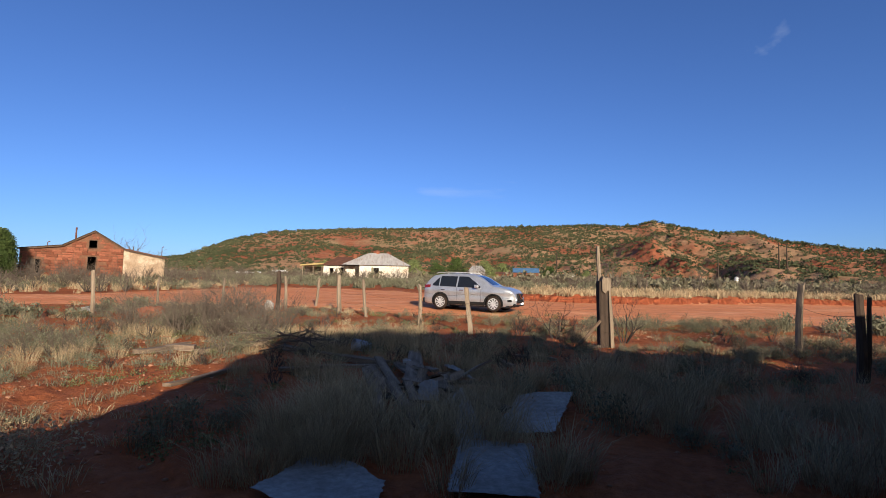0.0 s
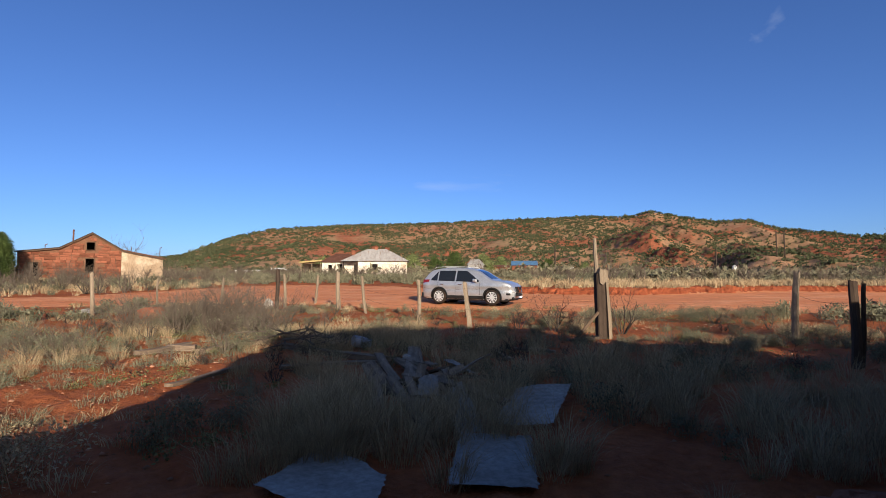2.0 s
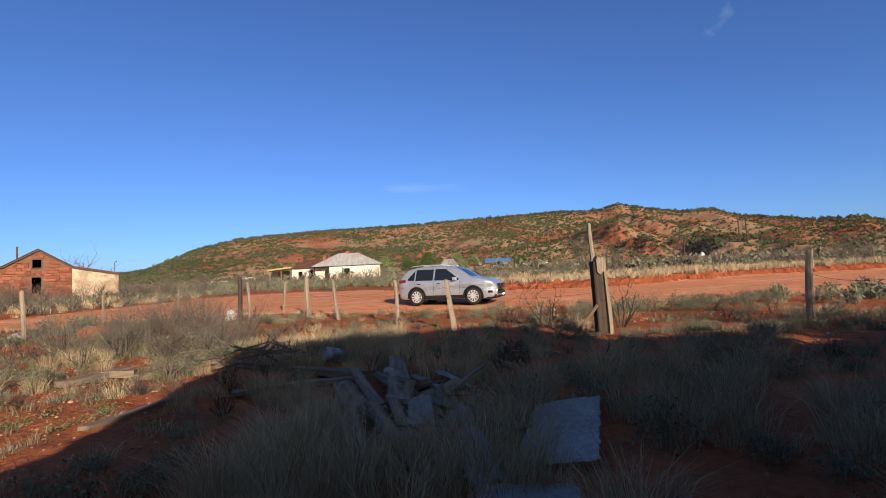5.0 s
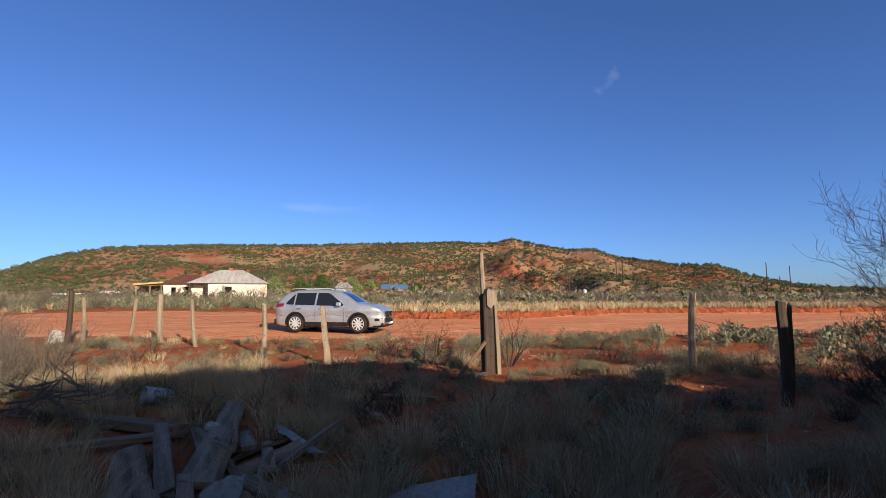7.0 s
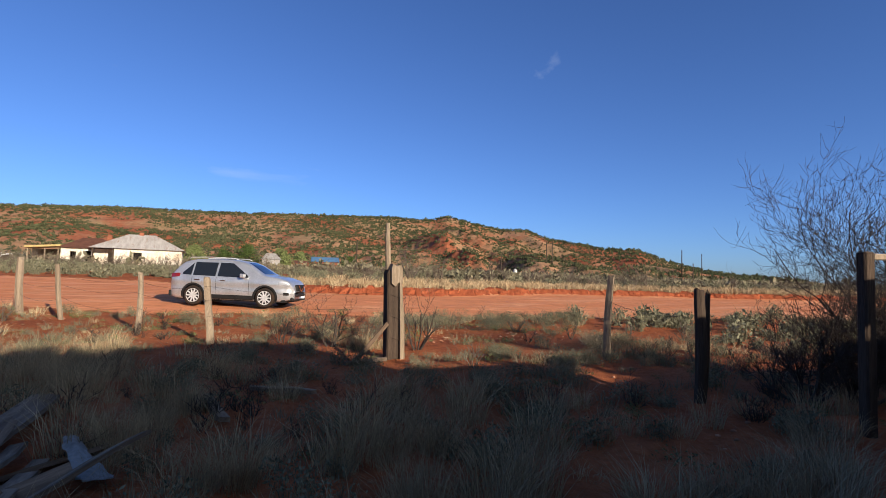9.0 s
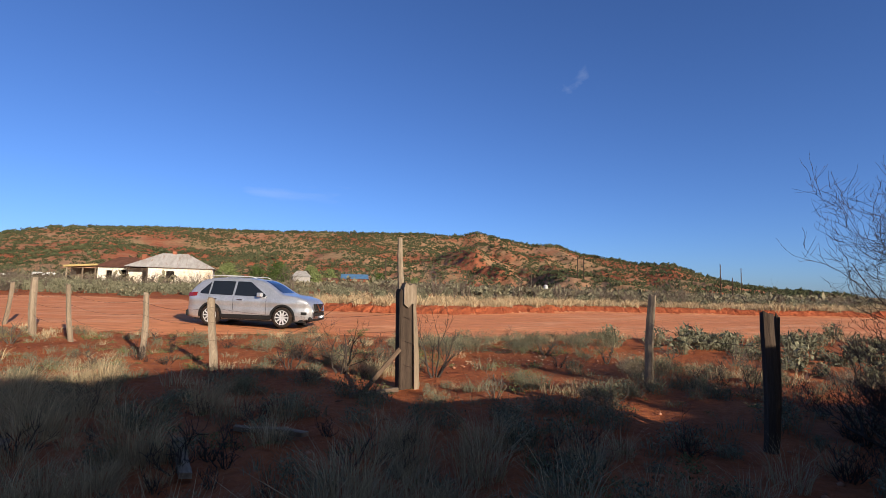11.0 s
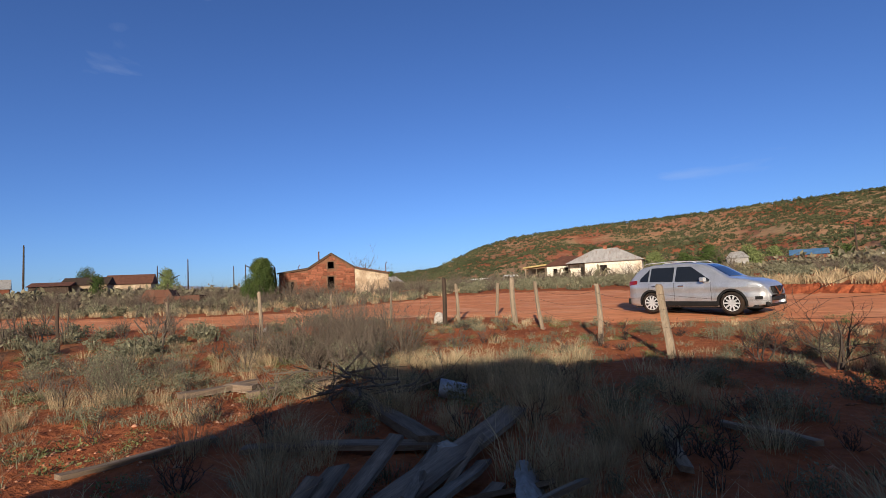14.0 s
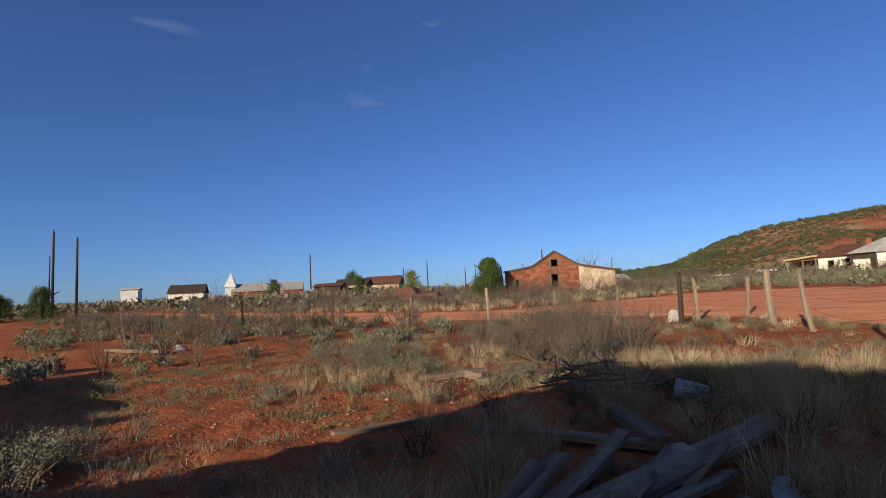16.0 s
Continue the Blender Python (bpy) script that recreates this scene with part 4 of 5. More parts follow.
def small_house(name, x, y, w, d, hwall, hroof, wall_mat, roof_mat, rz, label, hip=False, windows=2):
    h = thing(name, pose(x, y, land(x, y) - 0.1, 0, 0, rz), label, "house", "houses far off")
    bm = bmesh.new()
    box(bm, -w / 2, w / 2, 0, d, -1, hwall)
    part("wall", bm, wall_mat, h)
    if hip:
        hip_roof(h, -w / 2 - 0.3, w / 2 + 0.3, -0.3, d + 0.3, hwall, hwall + hroof, w * 0.3, roof_mat, seams=False)
    else:
        bm = bmesh.new()
        a = [(-w / 2 - 0.3, -0.4, hwall), (w / 2 + 0.3, -0.4, hwall), (w / 2 + 0.3, d / 2, hwall + hroof), (-w / 2 - 0.3, d / 2, hwall + hroof), (w / 2 + 0.3, d + 0.4, hwall), (-w / 2 - 0.3, d + 0.4, hwall)]
        vs = [bm.verts.new(q) for q in a]
        for q in ((0, 1, 2, 3), (3, 2, 4, 5), (1, 4, 2), (0, 3, 5), (0, 5, 4, 1)):
            bm.faces.new([vs[k] for k in q])
        part("roof", bm, roof_mat, h)
    for k in range(windows):
        wx = -w / 2 + w * (k + 0.5) / windows
        # far windows: solid blocks in the painted indoor-shade colour
        bm = bmesh.new()
        box(bm, wx - 0.5, wx + 0.5, -0.06, 0.05, 0.9, 2.0)
        part("window", bm, M_DARK, h)
    return h


small_house("blue_roof_house", 28.6, 172.9, 8.5, 8, 3.7, 1.7, M_STONE, M_BLUE, -8, "tan brick house with a bright blue metal roof")
small_house("stone_ruin", 19.5, 162.0, 5.0, 5, 2.9, 0.8, M_STONE, M_RUST, 10, "low stone ruin among trees", windows=1)
small_house("round_shed", 9.8, 142.9, 4.4, 4.4, 3.3, 1.6, M_TIN, M_TIN, 0, "grey shed with a pointed tin roof", True, 1)
small_house("far_shed", 58.5, 173.8, 9, 6, 2.4, 0.6, M_WOOD, M_RUST, 0, "low brown shed in the scrub", windows=1)
small_house("grey_roof_house", -56.5, 93.73, 5.5, 6, 1.5, 1.3, M_WOOD, M_TIN, 30, "grey-roofed house behind brush", True, 1)
small_house("yellow_house", -121.5, 28.5, 7, 7, 2.8, 2.0, M_WHITE, M_DARKWOOD, 70, "cream house with a dark gable roof")
small_house("dark_shed", -87, 46.0, 5, 5, 2.5, 0.7, M_DARKWOOD, M_RUST, 50, "small dark wooden shed", windows=0)
small_house("cream_house", -86, 50.5, 6, 6, 2.6, 1.3, M_PLASTER, M_DARKWOOD, 50, "cream cottage with a dark roof", windows=1)
small_house("brown_house", -112, 73, 9, 8, 3.0, 2.3, M_PLASTER, M_RUST, 48, "tan house with a brown gable roof", windows=2)
church = small_house("church", -194, 71, 26, 10, 3.4, 3.2, M_STONE, M_TIN, 66, "brick church with a pale roof and white steeple", windows=4)
bm = bmesh.new()
box(bm, -15.5, -12.0, 2, 5.5, -1, 5.6)
part("tower", bm, M_WHITEPAINT, church)
bm = bmesh.new()
bmesh.ops.create_cone(bm, cap_ends=True, segments=4, radius1=3.1, radius2=0.05, depth=5.5, matrix=pose(-13.75, 3.75, 8.3, 0, 0, 45))
part("steeple", bm, M_WHITEPAINT, church)
small_house("water_works", -152, 21, 4, 4, 4.6, 0.5, M_WHITEPAINT, M_WHITEPAINT, 70, "white boxy tank house", windows=0)


def trailer(x, y, w, hgt, rz, label, name="trailer"):
    t = thing(name, pose(x, y, land(x, y), 0, 0, rz), label, "trailer")
    bm = bmesh.new()
    box(bm, -w / 2, w / 2, 0, 2.4, 0.5, hgt, 0.2)
    part("body", bm, M_WHITEPAINT, t)
    for k in (-1, 1):
        bm = bmesh.new()
        box(bm, k * w * 0.25 - 0.6, k * w * 0.25 + 0.6, -0.03, 0.1, hgt * 0.55, hgt * 0.8)
        part("window", bm, M_CARGLASS, t)
        bm = bmesh.new()
        bmesh.ops.create_cone(bm, cap_ends=True, segments=14, radius1=0.45, radius2=0.45, depth=0.3, matrix=pose(k * w * 0.3, 0.1, 0.45, 90))
        part("wheel", bm, M_TYRE, t)
    return t


trailer(-45.3, 116.9, 5.5, 1.5, 5, "long pale trailer behind the brush")
trailer(-36.4, 112.8, 3.4, 1.9, 20, "white box truck parked in brush", "box_truck")
trailer(35.2, 146.1, 7.0, 2.6, 0, "white camper trailer below the hill", "camper")
trailer(75, 172.9, 5.0, 1.8, 0, "small white trailer in the scrub")
# rusted truck bed left beside the left road
bed = thing("truck_bed", at(-36.6, 31, 0, 35), "rusted wreck of a truck bed in the grass", "wreck")
bm = bmesh.new()
box(bm, -2.3, 2.3, 0, 1.8, 0.35, 0.95, 0.06)
part("bed", bm, M_RUST, bed)
bm = bmesh.new()
prism(bm, [(-2.2, 0.95), (0.2, 0.95), (-0.1, 1.5), (-1.8, 1.55)], 0.1, 1.7)
part("cab", bm, M_RUST, bed)
for wx in (-1.5, 1.5):
    bm = bmesh.new()
    bmesh.ops.create_cone(bm, cap_ends=True, segments=16, radius1=0.36, radius2=0.36, depth=0.25, matrix=pose(wx, 0.05, 0.3, 90))
    part("wheel", bm, M_TYRE, bed)


def utility_pole(x, y, hgt, r=0.14, bar=False, lean=0.0):
    p = thing("utility_pole", pose(x, y, land(x, y) - 0.3, 0, lean, 0), "tall bare wooden utility pole", "pole", "utility poles")
    v, f = [], []
    tube(v, f, [(0, 0, 0), (0, 0, hgt * 0.5), (0, 0, hgt)], [r, r * 0.85, r * 0.65], 8)
    ob = new("shaft", mesh_from("shaft", v, f, M_DARKWOOD, True))
    ob.parent = p
    bm = bmesh.new()
    box(bm, -0.06, 0.06, -0.06, 0.06, hgt, hgt + 0.25) if not bar else box(bm, -1.2, 1.2, -0.06, 0.06, hgt - 0.8, hgt - 0.65)
    part("insulator" if not bar else "cross_arm", bm, M_DARKWOOD, p)
    return p


for q in ((-68.5, 5.0, 9.8, 0.17, False, -1.0), (-70.5, 7.2, 9.2, 0.17, False, 1.0), (-91, 44.5, 9.0, 0.16), (-97.9, 77.53, 8.2, 0.16), (-124.7, 88.27, 8.0, 0.18), (-122.8, 110.9, 8.5, 0.18), (-120.4, 113.2, 9, 0.18),
          (31.7, 140.0, 9.0, 0.24), (89.2, 162.9, 9.5, 0.26), (222.7, 333.1, 30, 0.55, True), (228, 333.1, 30, 0.55, True), (121.4, 112.9, 10.5, 0.18), (312.7, 269.4, 22, 0.35, True), (-160, 4.55, 14, 0.2), (132, 118.3, 7, 0.2)):
    utility_pole(*q)
tank = thing("water_tank", pose(93.8, 160.7, land(93.8, 160.7)), "white cylindrical tank beside low sheds", "tank")
bm = bmesh.new()
bmesh.ops.create_cone(bm, cap_ends=True, segments=20, radius1=0.7, radius2=0.7, depth=3.4, matrix=pose(0, 0, 1.7))
part("drum", bm, M_WHITEPAINT, tank)
bm = bmesh.new()
bmesh.ops.create_cone(bm, cap_ends=True, segments=20, radius1=0.75, radius2=0.1, depth=0.5, matrix=pose(0, 0, 3.64))
part("lid", bm, M_WHITEPAINT, tank)
bm = bmesh.new()
box(bm, -6, 6, 2, 5, 0, 1.9, 0.1)
part("low_shed", bm, M_WHITEPAINT, tank)


# ---- the ruin behind the walker, which throws the long shadow ----
def ruin():
    h = thing("ruined_house", pose(0, 0, 0), "roofed red stone ruin behind the walker", "house")
    rng = random.Random(4)
    # wall out of view; ridge heights worked back from the wanted shadow edge
    ridge = [(-12.0, 2.6), (-10.4, 2.65), (-9.8, 2.45), (-8.1, 2.6), (-7.4, 2.4), (-6.0, 2.55), (-5.2, 2.3), (-4.6, 2.5), (-4.2, 2.2), (-3.6, 2.4), (-3.1, 2.15), (-2.7, 2.35), (-2.2, 2.1), (-1.7, 2.3), (-1.35, 2.6), (-0.95, 2.8), (-0.75, 3.2), (-0.35, 3.45), (-0.1, 4.0), (0.4, 4.35), (0.7, 5.05), (2.0, 5.1), (3.4, 5.45), (4.2, 5.35), (6.0, 5.9), (8.0, 5.7), (8.2, 4.7), (8.5, 4.1), (10.5, 3.9), (12.0, 4.05), (16.0, 3.9)]
    bm = bmesh.new()
    prism(bm, [(-12.0, -0.3)] + ridge + [(16.0, -0.3)], -1.9, -1.4)
    part("front_wall", bm, M_STONE, h)
    for name, x0, x1, y0, y1, top in (("wing_wall", 2.25, 2.75, -1.398, 2.0, 2.5), ("end_wall", 2.752, 7.5, 1.5, 2.0, 2.5), ("side_wall", 7.0, 7.5, -1.398, 1.498, 2.6), ("back_wall", -4.6, 14.0, -7.0, -6.6, 2.2), ("west_wall", -4.6, -4.2, -6.598, -1.902, 1.9)):
        bm = bmesh.new()
        box(bm, x0, x1, y0, y1, -0.3, top)
        part(name, bm, M_STONE, h)
    bm = bmesh.new()
    prism(bm, [(2.2, 2.5), (7.7, 2.6), (7.7, 2.75), (2.2, 2.64)], -1.19, 2.2)
    part("wing_roof", bm, M_DARKWOOD, h)
    # added roof, never in view: blocks the sky to darken the ground at right
    bm = bmesh.new()
    prism(bm, [(4.0, 2.42), (9.0, 2.5), (9.0, 2.6), (4.0, 2.52)], 2.22, 4.3)
    part("porch_roof", bm, M_DARKWOOD, h)
    # posts for the added roof, likewise out of view
    for px in (4.1, 8.7):
        bm = bmesh.new()
        box(bm, px, px + 0.14, 4.05, 4.19, -0.2, 2.44, 0.01)
        part("porch_post", bm, M_DARKWOOD, h)
    for k in range(5):
        bm = bmesh.new()
        box(bm, 2.2 - 0.06 * (k % 2), 3.2, 0, 0.09, 0, 0.10)
        part("rafter", bm, M_DARKWOOD, h, m=pose(0.05, -0.6 + 0.62 * k, 2.38, 0, 3 * (k % 3) - 2, 0))
    bm = bmesh.new()
    box(bm, 0, 1.3, -0.07, 0.07, 0, 0.045, 0.01)
    part("eave_board", bm, M_DARKWOOD, h, m=pose(2.34, 2.22, 2.45, 0, -9, 2))
    bm = bmesh.new()
    box(bm, 0, 1.0, -0.06, 0.06, 0, 0.10, 0.01)
    part("rafter", bm, M_DARKWOOD, h, m=pose(2.42, 2.2, 2.36, 0, 0, 2))
    for k in range(14):
        rock(2.0 + rng.uniform(0.1, 0.9), 2.2 + rng.uniform(0, 1.3), rng.uniform(0.10, 0.24), M_STONE, "fallen red stone at the foot of the ruin", 60 + k)


ruin()


# ---- plants ----
M_STRAW = material("dry_straw", (0.50, 0.385, 0.235), color2=(0.35, 0.255, 0.15), scale=0.8, scale2=6, bump=0, per_island=0.35, world_space=True)
M_SAGE = material("grey_sage", (0.215, 0.205, 0.135), color2=(0.145, 0.14, 0.09), scale=0.7, scale2=6, bump=0, per_island=0.4, world_space=True)
M_WEED = material("green_weed", (0.13, 0.15, 0.055), color2=(0.18, 0.165, 0.085), scale=0.7, scale2=6, bump=0, per_island=0.4, world_space=True)
M_TWIG = material("bare_twig", (0.17, 0.135, 0.105), color2=(0.105, 0.083, 0.066), scale=1.0, scale2=20, bump=0.3, world_space=True)
M_BARK = material("dark_branch", (0.085, 0.066, 0.055), color2=(0.055, 0.043, 0.037), scale=1.5, scale2=25, bump=0.4, world_space=True)
M_JUNIPER = material("juniper_green", (0.055, 0.088, 0.026), color2=(0.085, 0.115, 0.035), scale=0.8, scale2=5, bump=0, per_island=0.4, world_space=True)
M_BRUSH = material("brush", (0.215, 0.185, 0.125), color2=(0.16, 0.15, 0.095), scale=0.15, scale2=2, bump=0, per_island=0.4, world_space=True)
M_HILLTREE = material("hill_juniper", (0.06, 0.072, 0.036), color2=(0.10, 0.105, 0.055), scale=0.02, scale2=0.5, bump=0, per_island=0.4, world_space=True)
M_SPRING = material("spring_tree", (0.20, 0.235, 0.09), color2=(0.15, 0.18, 0.07), scale=0.1, scale2=1, bump=0, per_island=0.35, world_space=True)

RNG = np.random.default_rng(11)


def fast_mesh(name, verts, tris, mat):
    me = bpy.data.meshes.new(name)
    verts, tris = np.asarray(verts, np.float32), np.asarray(tris, np.int32)
    me.vertices.add(len(verts))
    me.vertices.foreach_set("co", verts.ravel())
    me.loops.add(tris.size)
    me.loops.foreach_set("vertex_index", tris.ravel())
    me.polygons.add(len(tris))
    me.polygons.foreach_set("loop_start", np.arange(0, tris.size, 3, dtype=np.int32))
    me.materials.append(mat)
    me.update(calc_edges=True)
    return me


def blades(n, spread, height, lean, width, rng):
    """A tuft: n curved ribbons that rise from a patch of radius spread."""
    a, rr = rng.uniform(0, 2 * np.pi, n), spread * np.sqrt(rng.uniform(0, 1, n))
    base = np.stack([rr * np.cos(a), rr * np.sin(a), np.zeros(n)], -1)
    h = height * rng.uniform(0.45, 1.1, n)
    out = a + rng.normal(0, 0.7, n)
    far = lean * h * rng.uniform(0.2, 1.3, n)
    d = np.stack([np.cos(out), np.sin(out), np.zeros(n)], -1)
    side = rng.uniform(0, 2 * np.pi, n)
    s = np.stack([np.cos(side), np.sin(side), np.zeros(n)], -1) * (width / 2)
    v = []
    for t, w in ((0, 1.0), (0.55, 0.8)):
        c = base + d * (far * t ** 2)[:, None] + np.array([0, 0, 1]) * (h * t)[:, None]
        v += [c - s * w, c + s * w]
    v.append(base + d * far[:, None] + np.array([0, 0, 1]) * (h * (1 - 0.12 * lean))[:, None])
    verts = np.stack(v, 1).reshape(-1, 3)
    t = np.array([[0, 1, 3], [0, 3, 2], [2, 3, 4]])
    tris = (np.arange(n)[:, None, None] * 5 + t).reshape(-1, 3)
    return verts, tris


def leaf_cloud(n, centers, radii, size, rng, squash=0.8, shell=0.55):
    """n small leaf quads spread over lumps, mostly near the lumps' outsides."""
    k = rng.integers(0, len(centers), n)
    d = rng.normal(size=(n, 3))
    d /= np.linalg.norm(d, axis=1)[:, None]
    r = shell + (1 - shell) * rng.uniform(0, 1, n) ** 0.6
    c = np.asarray(centers)[k] + d * (np.asarray(radii)[k] * r)[:, None] * np.array([1, 1, squash])
    u = rng.normal(size=(n, 3))
    u /= np.linalg.norm(u, axis=1)[:, None]
    w = np.cross(u, d + rng.normal(0, 0.6, (n, 3)))
    w /= np.linalg.norm(w, axis=1)[:, None] + 1e-6
    s = size * rng.uniform(0.5, 1.4, n)[:, None]
    verts = np.stack([c - u * s, c - w * s * 0.45, c + u * s, c + w * s * 0.45], 1).reshape(-1, 3)
    tris = (np.arange(n)[:, None, None] * 4 + np.array([[0, 1, 2], [0, 2, 3]])).reshape(-1, 3)
    return verts, tris


def join(*lots):
    verts, tris, at_v = [], [], 0
    for v, t in lots:
        verts.append(v)
        tris.append(np.asarray(t) + at_v)
        at_v += len(v)
    return np.concatenate(verts), np.concatenate(tris)


def sage(rng, n=420, r=0.35, h=0.4, size=0.019):
    lumps = [(rng.uniform(-0.55, 0.55) * r, rng.uniform(-0.55, 0.55) * r, h * rng.uniform(0.3, 0.62)) for _ in range(7)]
    v, t = leaf_cloud(n, lumps, [r * rng.uniform(0.35, 0.6) for _ in lumps], size, rng, h / r * 0.8, 0.3)
    v[:, 2] = np.abs(v[:, 2])
    return join((v, t), blades(70, r * 0.55, h * 1.2, 0.6, max(0.005, size * 0.2), rng))


def grow(verts, faces, start, direction, length, radius, depth, rng, bend=0.35, up=0.12, split=3, sides=0):
    p, d = Vector(start), Vector(direction).normalized()
    n = 4
    path, rad = [p.copy()], [radius]
    for i in range(n):
        d = (d + Vector((rng.uniform(-1, 1), rng.uniform(-1, 1), rng.uniform(-0.6, 1) + up)) * bend).normalized()
        p = p + d * (length / n)
        path.append(p.copy())
        rad.append(radius * (1 - 0.5 * (i + 1) / n))
    tube(verts, faces, path, rad, sides or (4 if radius < 0.02 else 6))
    if depth:
        for k in range(split):
            i = rng.randint(1, n)
            e = (d * 0.6 + Vector((rng.uniform(-1, 1), rng.uniform(-1, 1), rng.uniform(-0.5, 0.9)))).normalized()
            grow(verts, faces, path[i], e, length * rng.uniform(0.5, 0.75), max(rad[i] * 0.62, 0.003), depth - 1, rng, bend, up, split, sides)


def twiggy(seed, height, width, stems, depth, radius, split=3):
    rng = random.Random(seed)
    v, f = [], []
    for k in range(stems):
        a = 2 * math.pi * (k + rng.random()) / stems
        lean = width / height * rng.uniform(0.2, 0.9)
        grow(v, f, (0, 0, -0.05), (math.cos(a) * lean, math.sin(a) * lean, 1), height * rng.uniform(0.5, 0.75), radius, depth, rng, 0.33, 0.1, split, 3)
    tris = [(q[0], q[i], q[i + 1]) for q in f for i in range(1, len(q) - 1)]
    return np.array([tuple(p) for p in v]), np.array(tris)


def scatter(name, protos, spots, mat, label, category):
    """ONE object of plants: copies of the prototypes at spots (x, y, scale, height scale)."""
    lots = []
    for i, (x, y, s, hs) in enumerate(spots):
        v, t = protos[i % len(protos)]
        a = RNG.uniform(0, 2 * np.pi)
        c, q = math.cos(a) * s, math.sin(a) * s
        w = np.stack([v[:, 0] * c - v[:, 1] * q + x, v[:, 0] * q + v[:, 1] * c + y, v[:, 2] * s * hs + ground_z(x, y) - 0.02], -1)
        lots.append((w, t))
    ob = new(name, fast_mesh(name, *join(*lots), mat))
    return tagged(ob, label, category, kind="stuff")


def wanted(x, y):
    """How thickly plants grow at a place: 0 on the road, little on the bare red patch."""
    if near_edge(x) - 0.2 < y < far_edge(x) + 0.1 and -88 < x < 88:
        return 0.0
    bare = noise.noise((x * 0.28, y * 0.28, 2.0))
    k = 0.62 + 0.9 * bare
    if -16 < x < -3.5 and 2 < y < 12.5:
        k *= 0.4 if y > 9 else 0.3
    if 4.6 < x < 9.5 and 13 < y < 18.5:
        k *= 0.28
    if 2.0 < x < 9 and 9.5 < y < 13.5:
        k *= 0.45
    if -5 < x < 3 and 16 < y < 22:
        k *= 0.5
    if (x - 0.6) ** 2 + (y - 2) ** 2 < 1.2:
        k = 0
    return k


def cleared(x, y):
    """Trodden or covered ground: under the heap of boards and the tin sheets."""
    return ((x + 0.35) / 0.5) ** 2 + ((y - 7.4) / 1.9) ** 2 < 1 or (-1.2 < x < -0.4 and 3.1 < y < 4.1) or (0.12 < x < 0.8 and 3.6 < y < 4.6) or (0.8 < x < 1.5 and 5.2 < y < 6.2)


def spread(n, x0, x1, y0, y1, lo, hi, rule=wanted, hs=(0.8, 1.25), clear=0.55):
    # the plots are given on a plan a tenth deeper than the land
    out = []
    for _ in range(n):
        x, y = RNG.uniform(x0, x1), 0.91 * RNG.uniform(y0, y1)
        if RNG.uniform() < rule(x, y) and not path_near(x, y, clear) and not cleared(x, y) and not (-29 < x < -22 and 43 < y < 60):
            out.append((x, y, RNG.uniform(lo, hi), RNG.uniform(*hs)))
    return out


def path_near(x, y, clear):
    return any((x - e[0]) ** 2 + (y - e[1]) ** 2 < clear ** 2 for _, e, _, _ in PATH) or (x > 1.6 and y < 2.6 and x < 8) or (y < -1 and -3 < x < 8)


straws = [blades(130, 0.15, 0.40, 0.8, 0.0042, RNG) for _ in range(7)]
low_straws = [blades(60, 0.18, 0.17, 1.0, 0.006, RNG) for _ in range(5)]
coarse_straws = [blades(26, 0.22, 0.40, 0.7, 0.022, RNG) for _ in range(6)]
sages = [sage(RNG) for _ in range(6)]
weeds = [join(leaf_cloud(230, [(0, 0, 0.04), (0.14, 0.05, 0.03), (-0.12, -0.08, 0.04)], [0.15, 0.11, 0.11], 0.013, RNG, 0.6, 0.1)) for _ in range(5)]
for wv, _ in weeds + sages:
    wv[:, 2] = np.abs(wv[:, 2])
twigs = [twiggy(500 + k, 1.0, 1.1, 6, 2, 0.02) for k in range(6)]
coarse_sages = [sage(RNG, 110, 0.4, 0.45, 0.06) for _ in range(6)]
far_brush = [leaf_cloud(60, [(0, 0, 0.4), (0.5, 0.2, 0.35), (-0.5, -0.1, 0.3)], [0.5, 0.42, 0.4], 0.17, RNG, 0.8, 0.2) for _ in range(6)]

shade = lambda x, y: 0.0 if x < -1.7 and y < 7.4 else (0.45 + 1.5 * noise.noise((x * 0.9, y * 0.9, 5.0))) * min(1.0, 1.15 * wanted(x, y) + (0.22 if -2.6 < x < 5.5 and 4 < y < 10.5 else -0.15 if y < 12.5 else -0.5))
scatter("dry_grass", straws, spread(1150, -3.2, 6.5, 4.2, 16.5, 0.6, 1.5, shade) + spread(150, -1.6, 1.4, 4.6, 7.4, 0.7, 1.3, lambda x, y: 0.75) + spread(260, -8, -3, 9, 17, 0.5, 1.1) + spread(160, -7, 11, 2.5, 9, 0.6, 1.3, lambda x, y: 0.5 if x > 2.5 or x < -4 and y < 5 else 0.1), M_STRAW, "tall dry straw-coloured grass tufts in red dirt", "grass")
scatter("low_grass", low_straws, spread(480, -14, 12, 3, 24, 0.6, 1.4), M_STRAW, "short dry grass on the red ground", "grass")
mid_tufts = [blades(46, 0.17, 0.27, 0.8, 0.009, RNG) for _ in range(6)]
scatter("mid_tufts", mid_tufts, spread(300, -14, 14, 12.5, 24, 0.5, 1.2, lambda x, y: wanted(x, y)), M_STRAW, "bleached dry grass tufts before the road", "grass")
scatter("dark_twigs", [twiggy(700 + k, 0.34, 0.4, 7, 2, 0.007) for k in range(5)], spread(520, -14, 12, 8, 24, 0.6, 1.3, lambda x, y: 0.8 * wanted(x, y)), M_BARK, "dark dead twigs low on the red ground", "twigs")
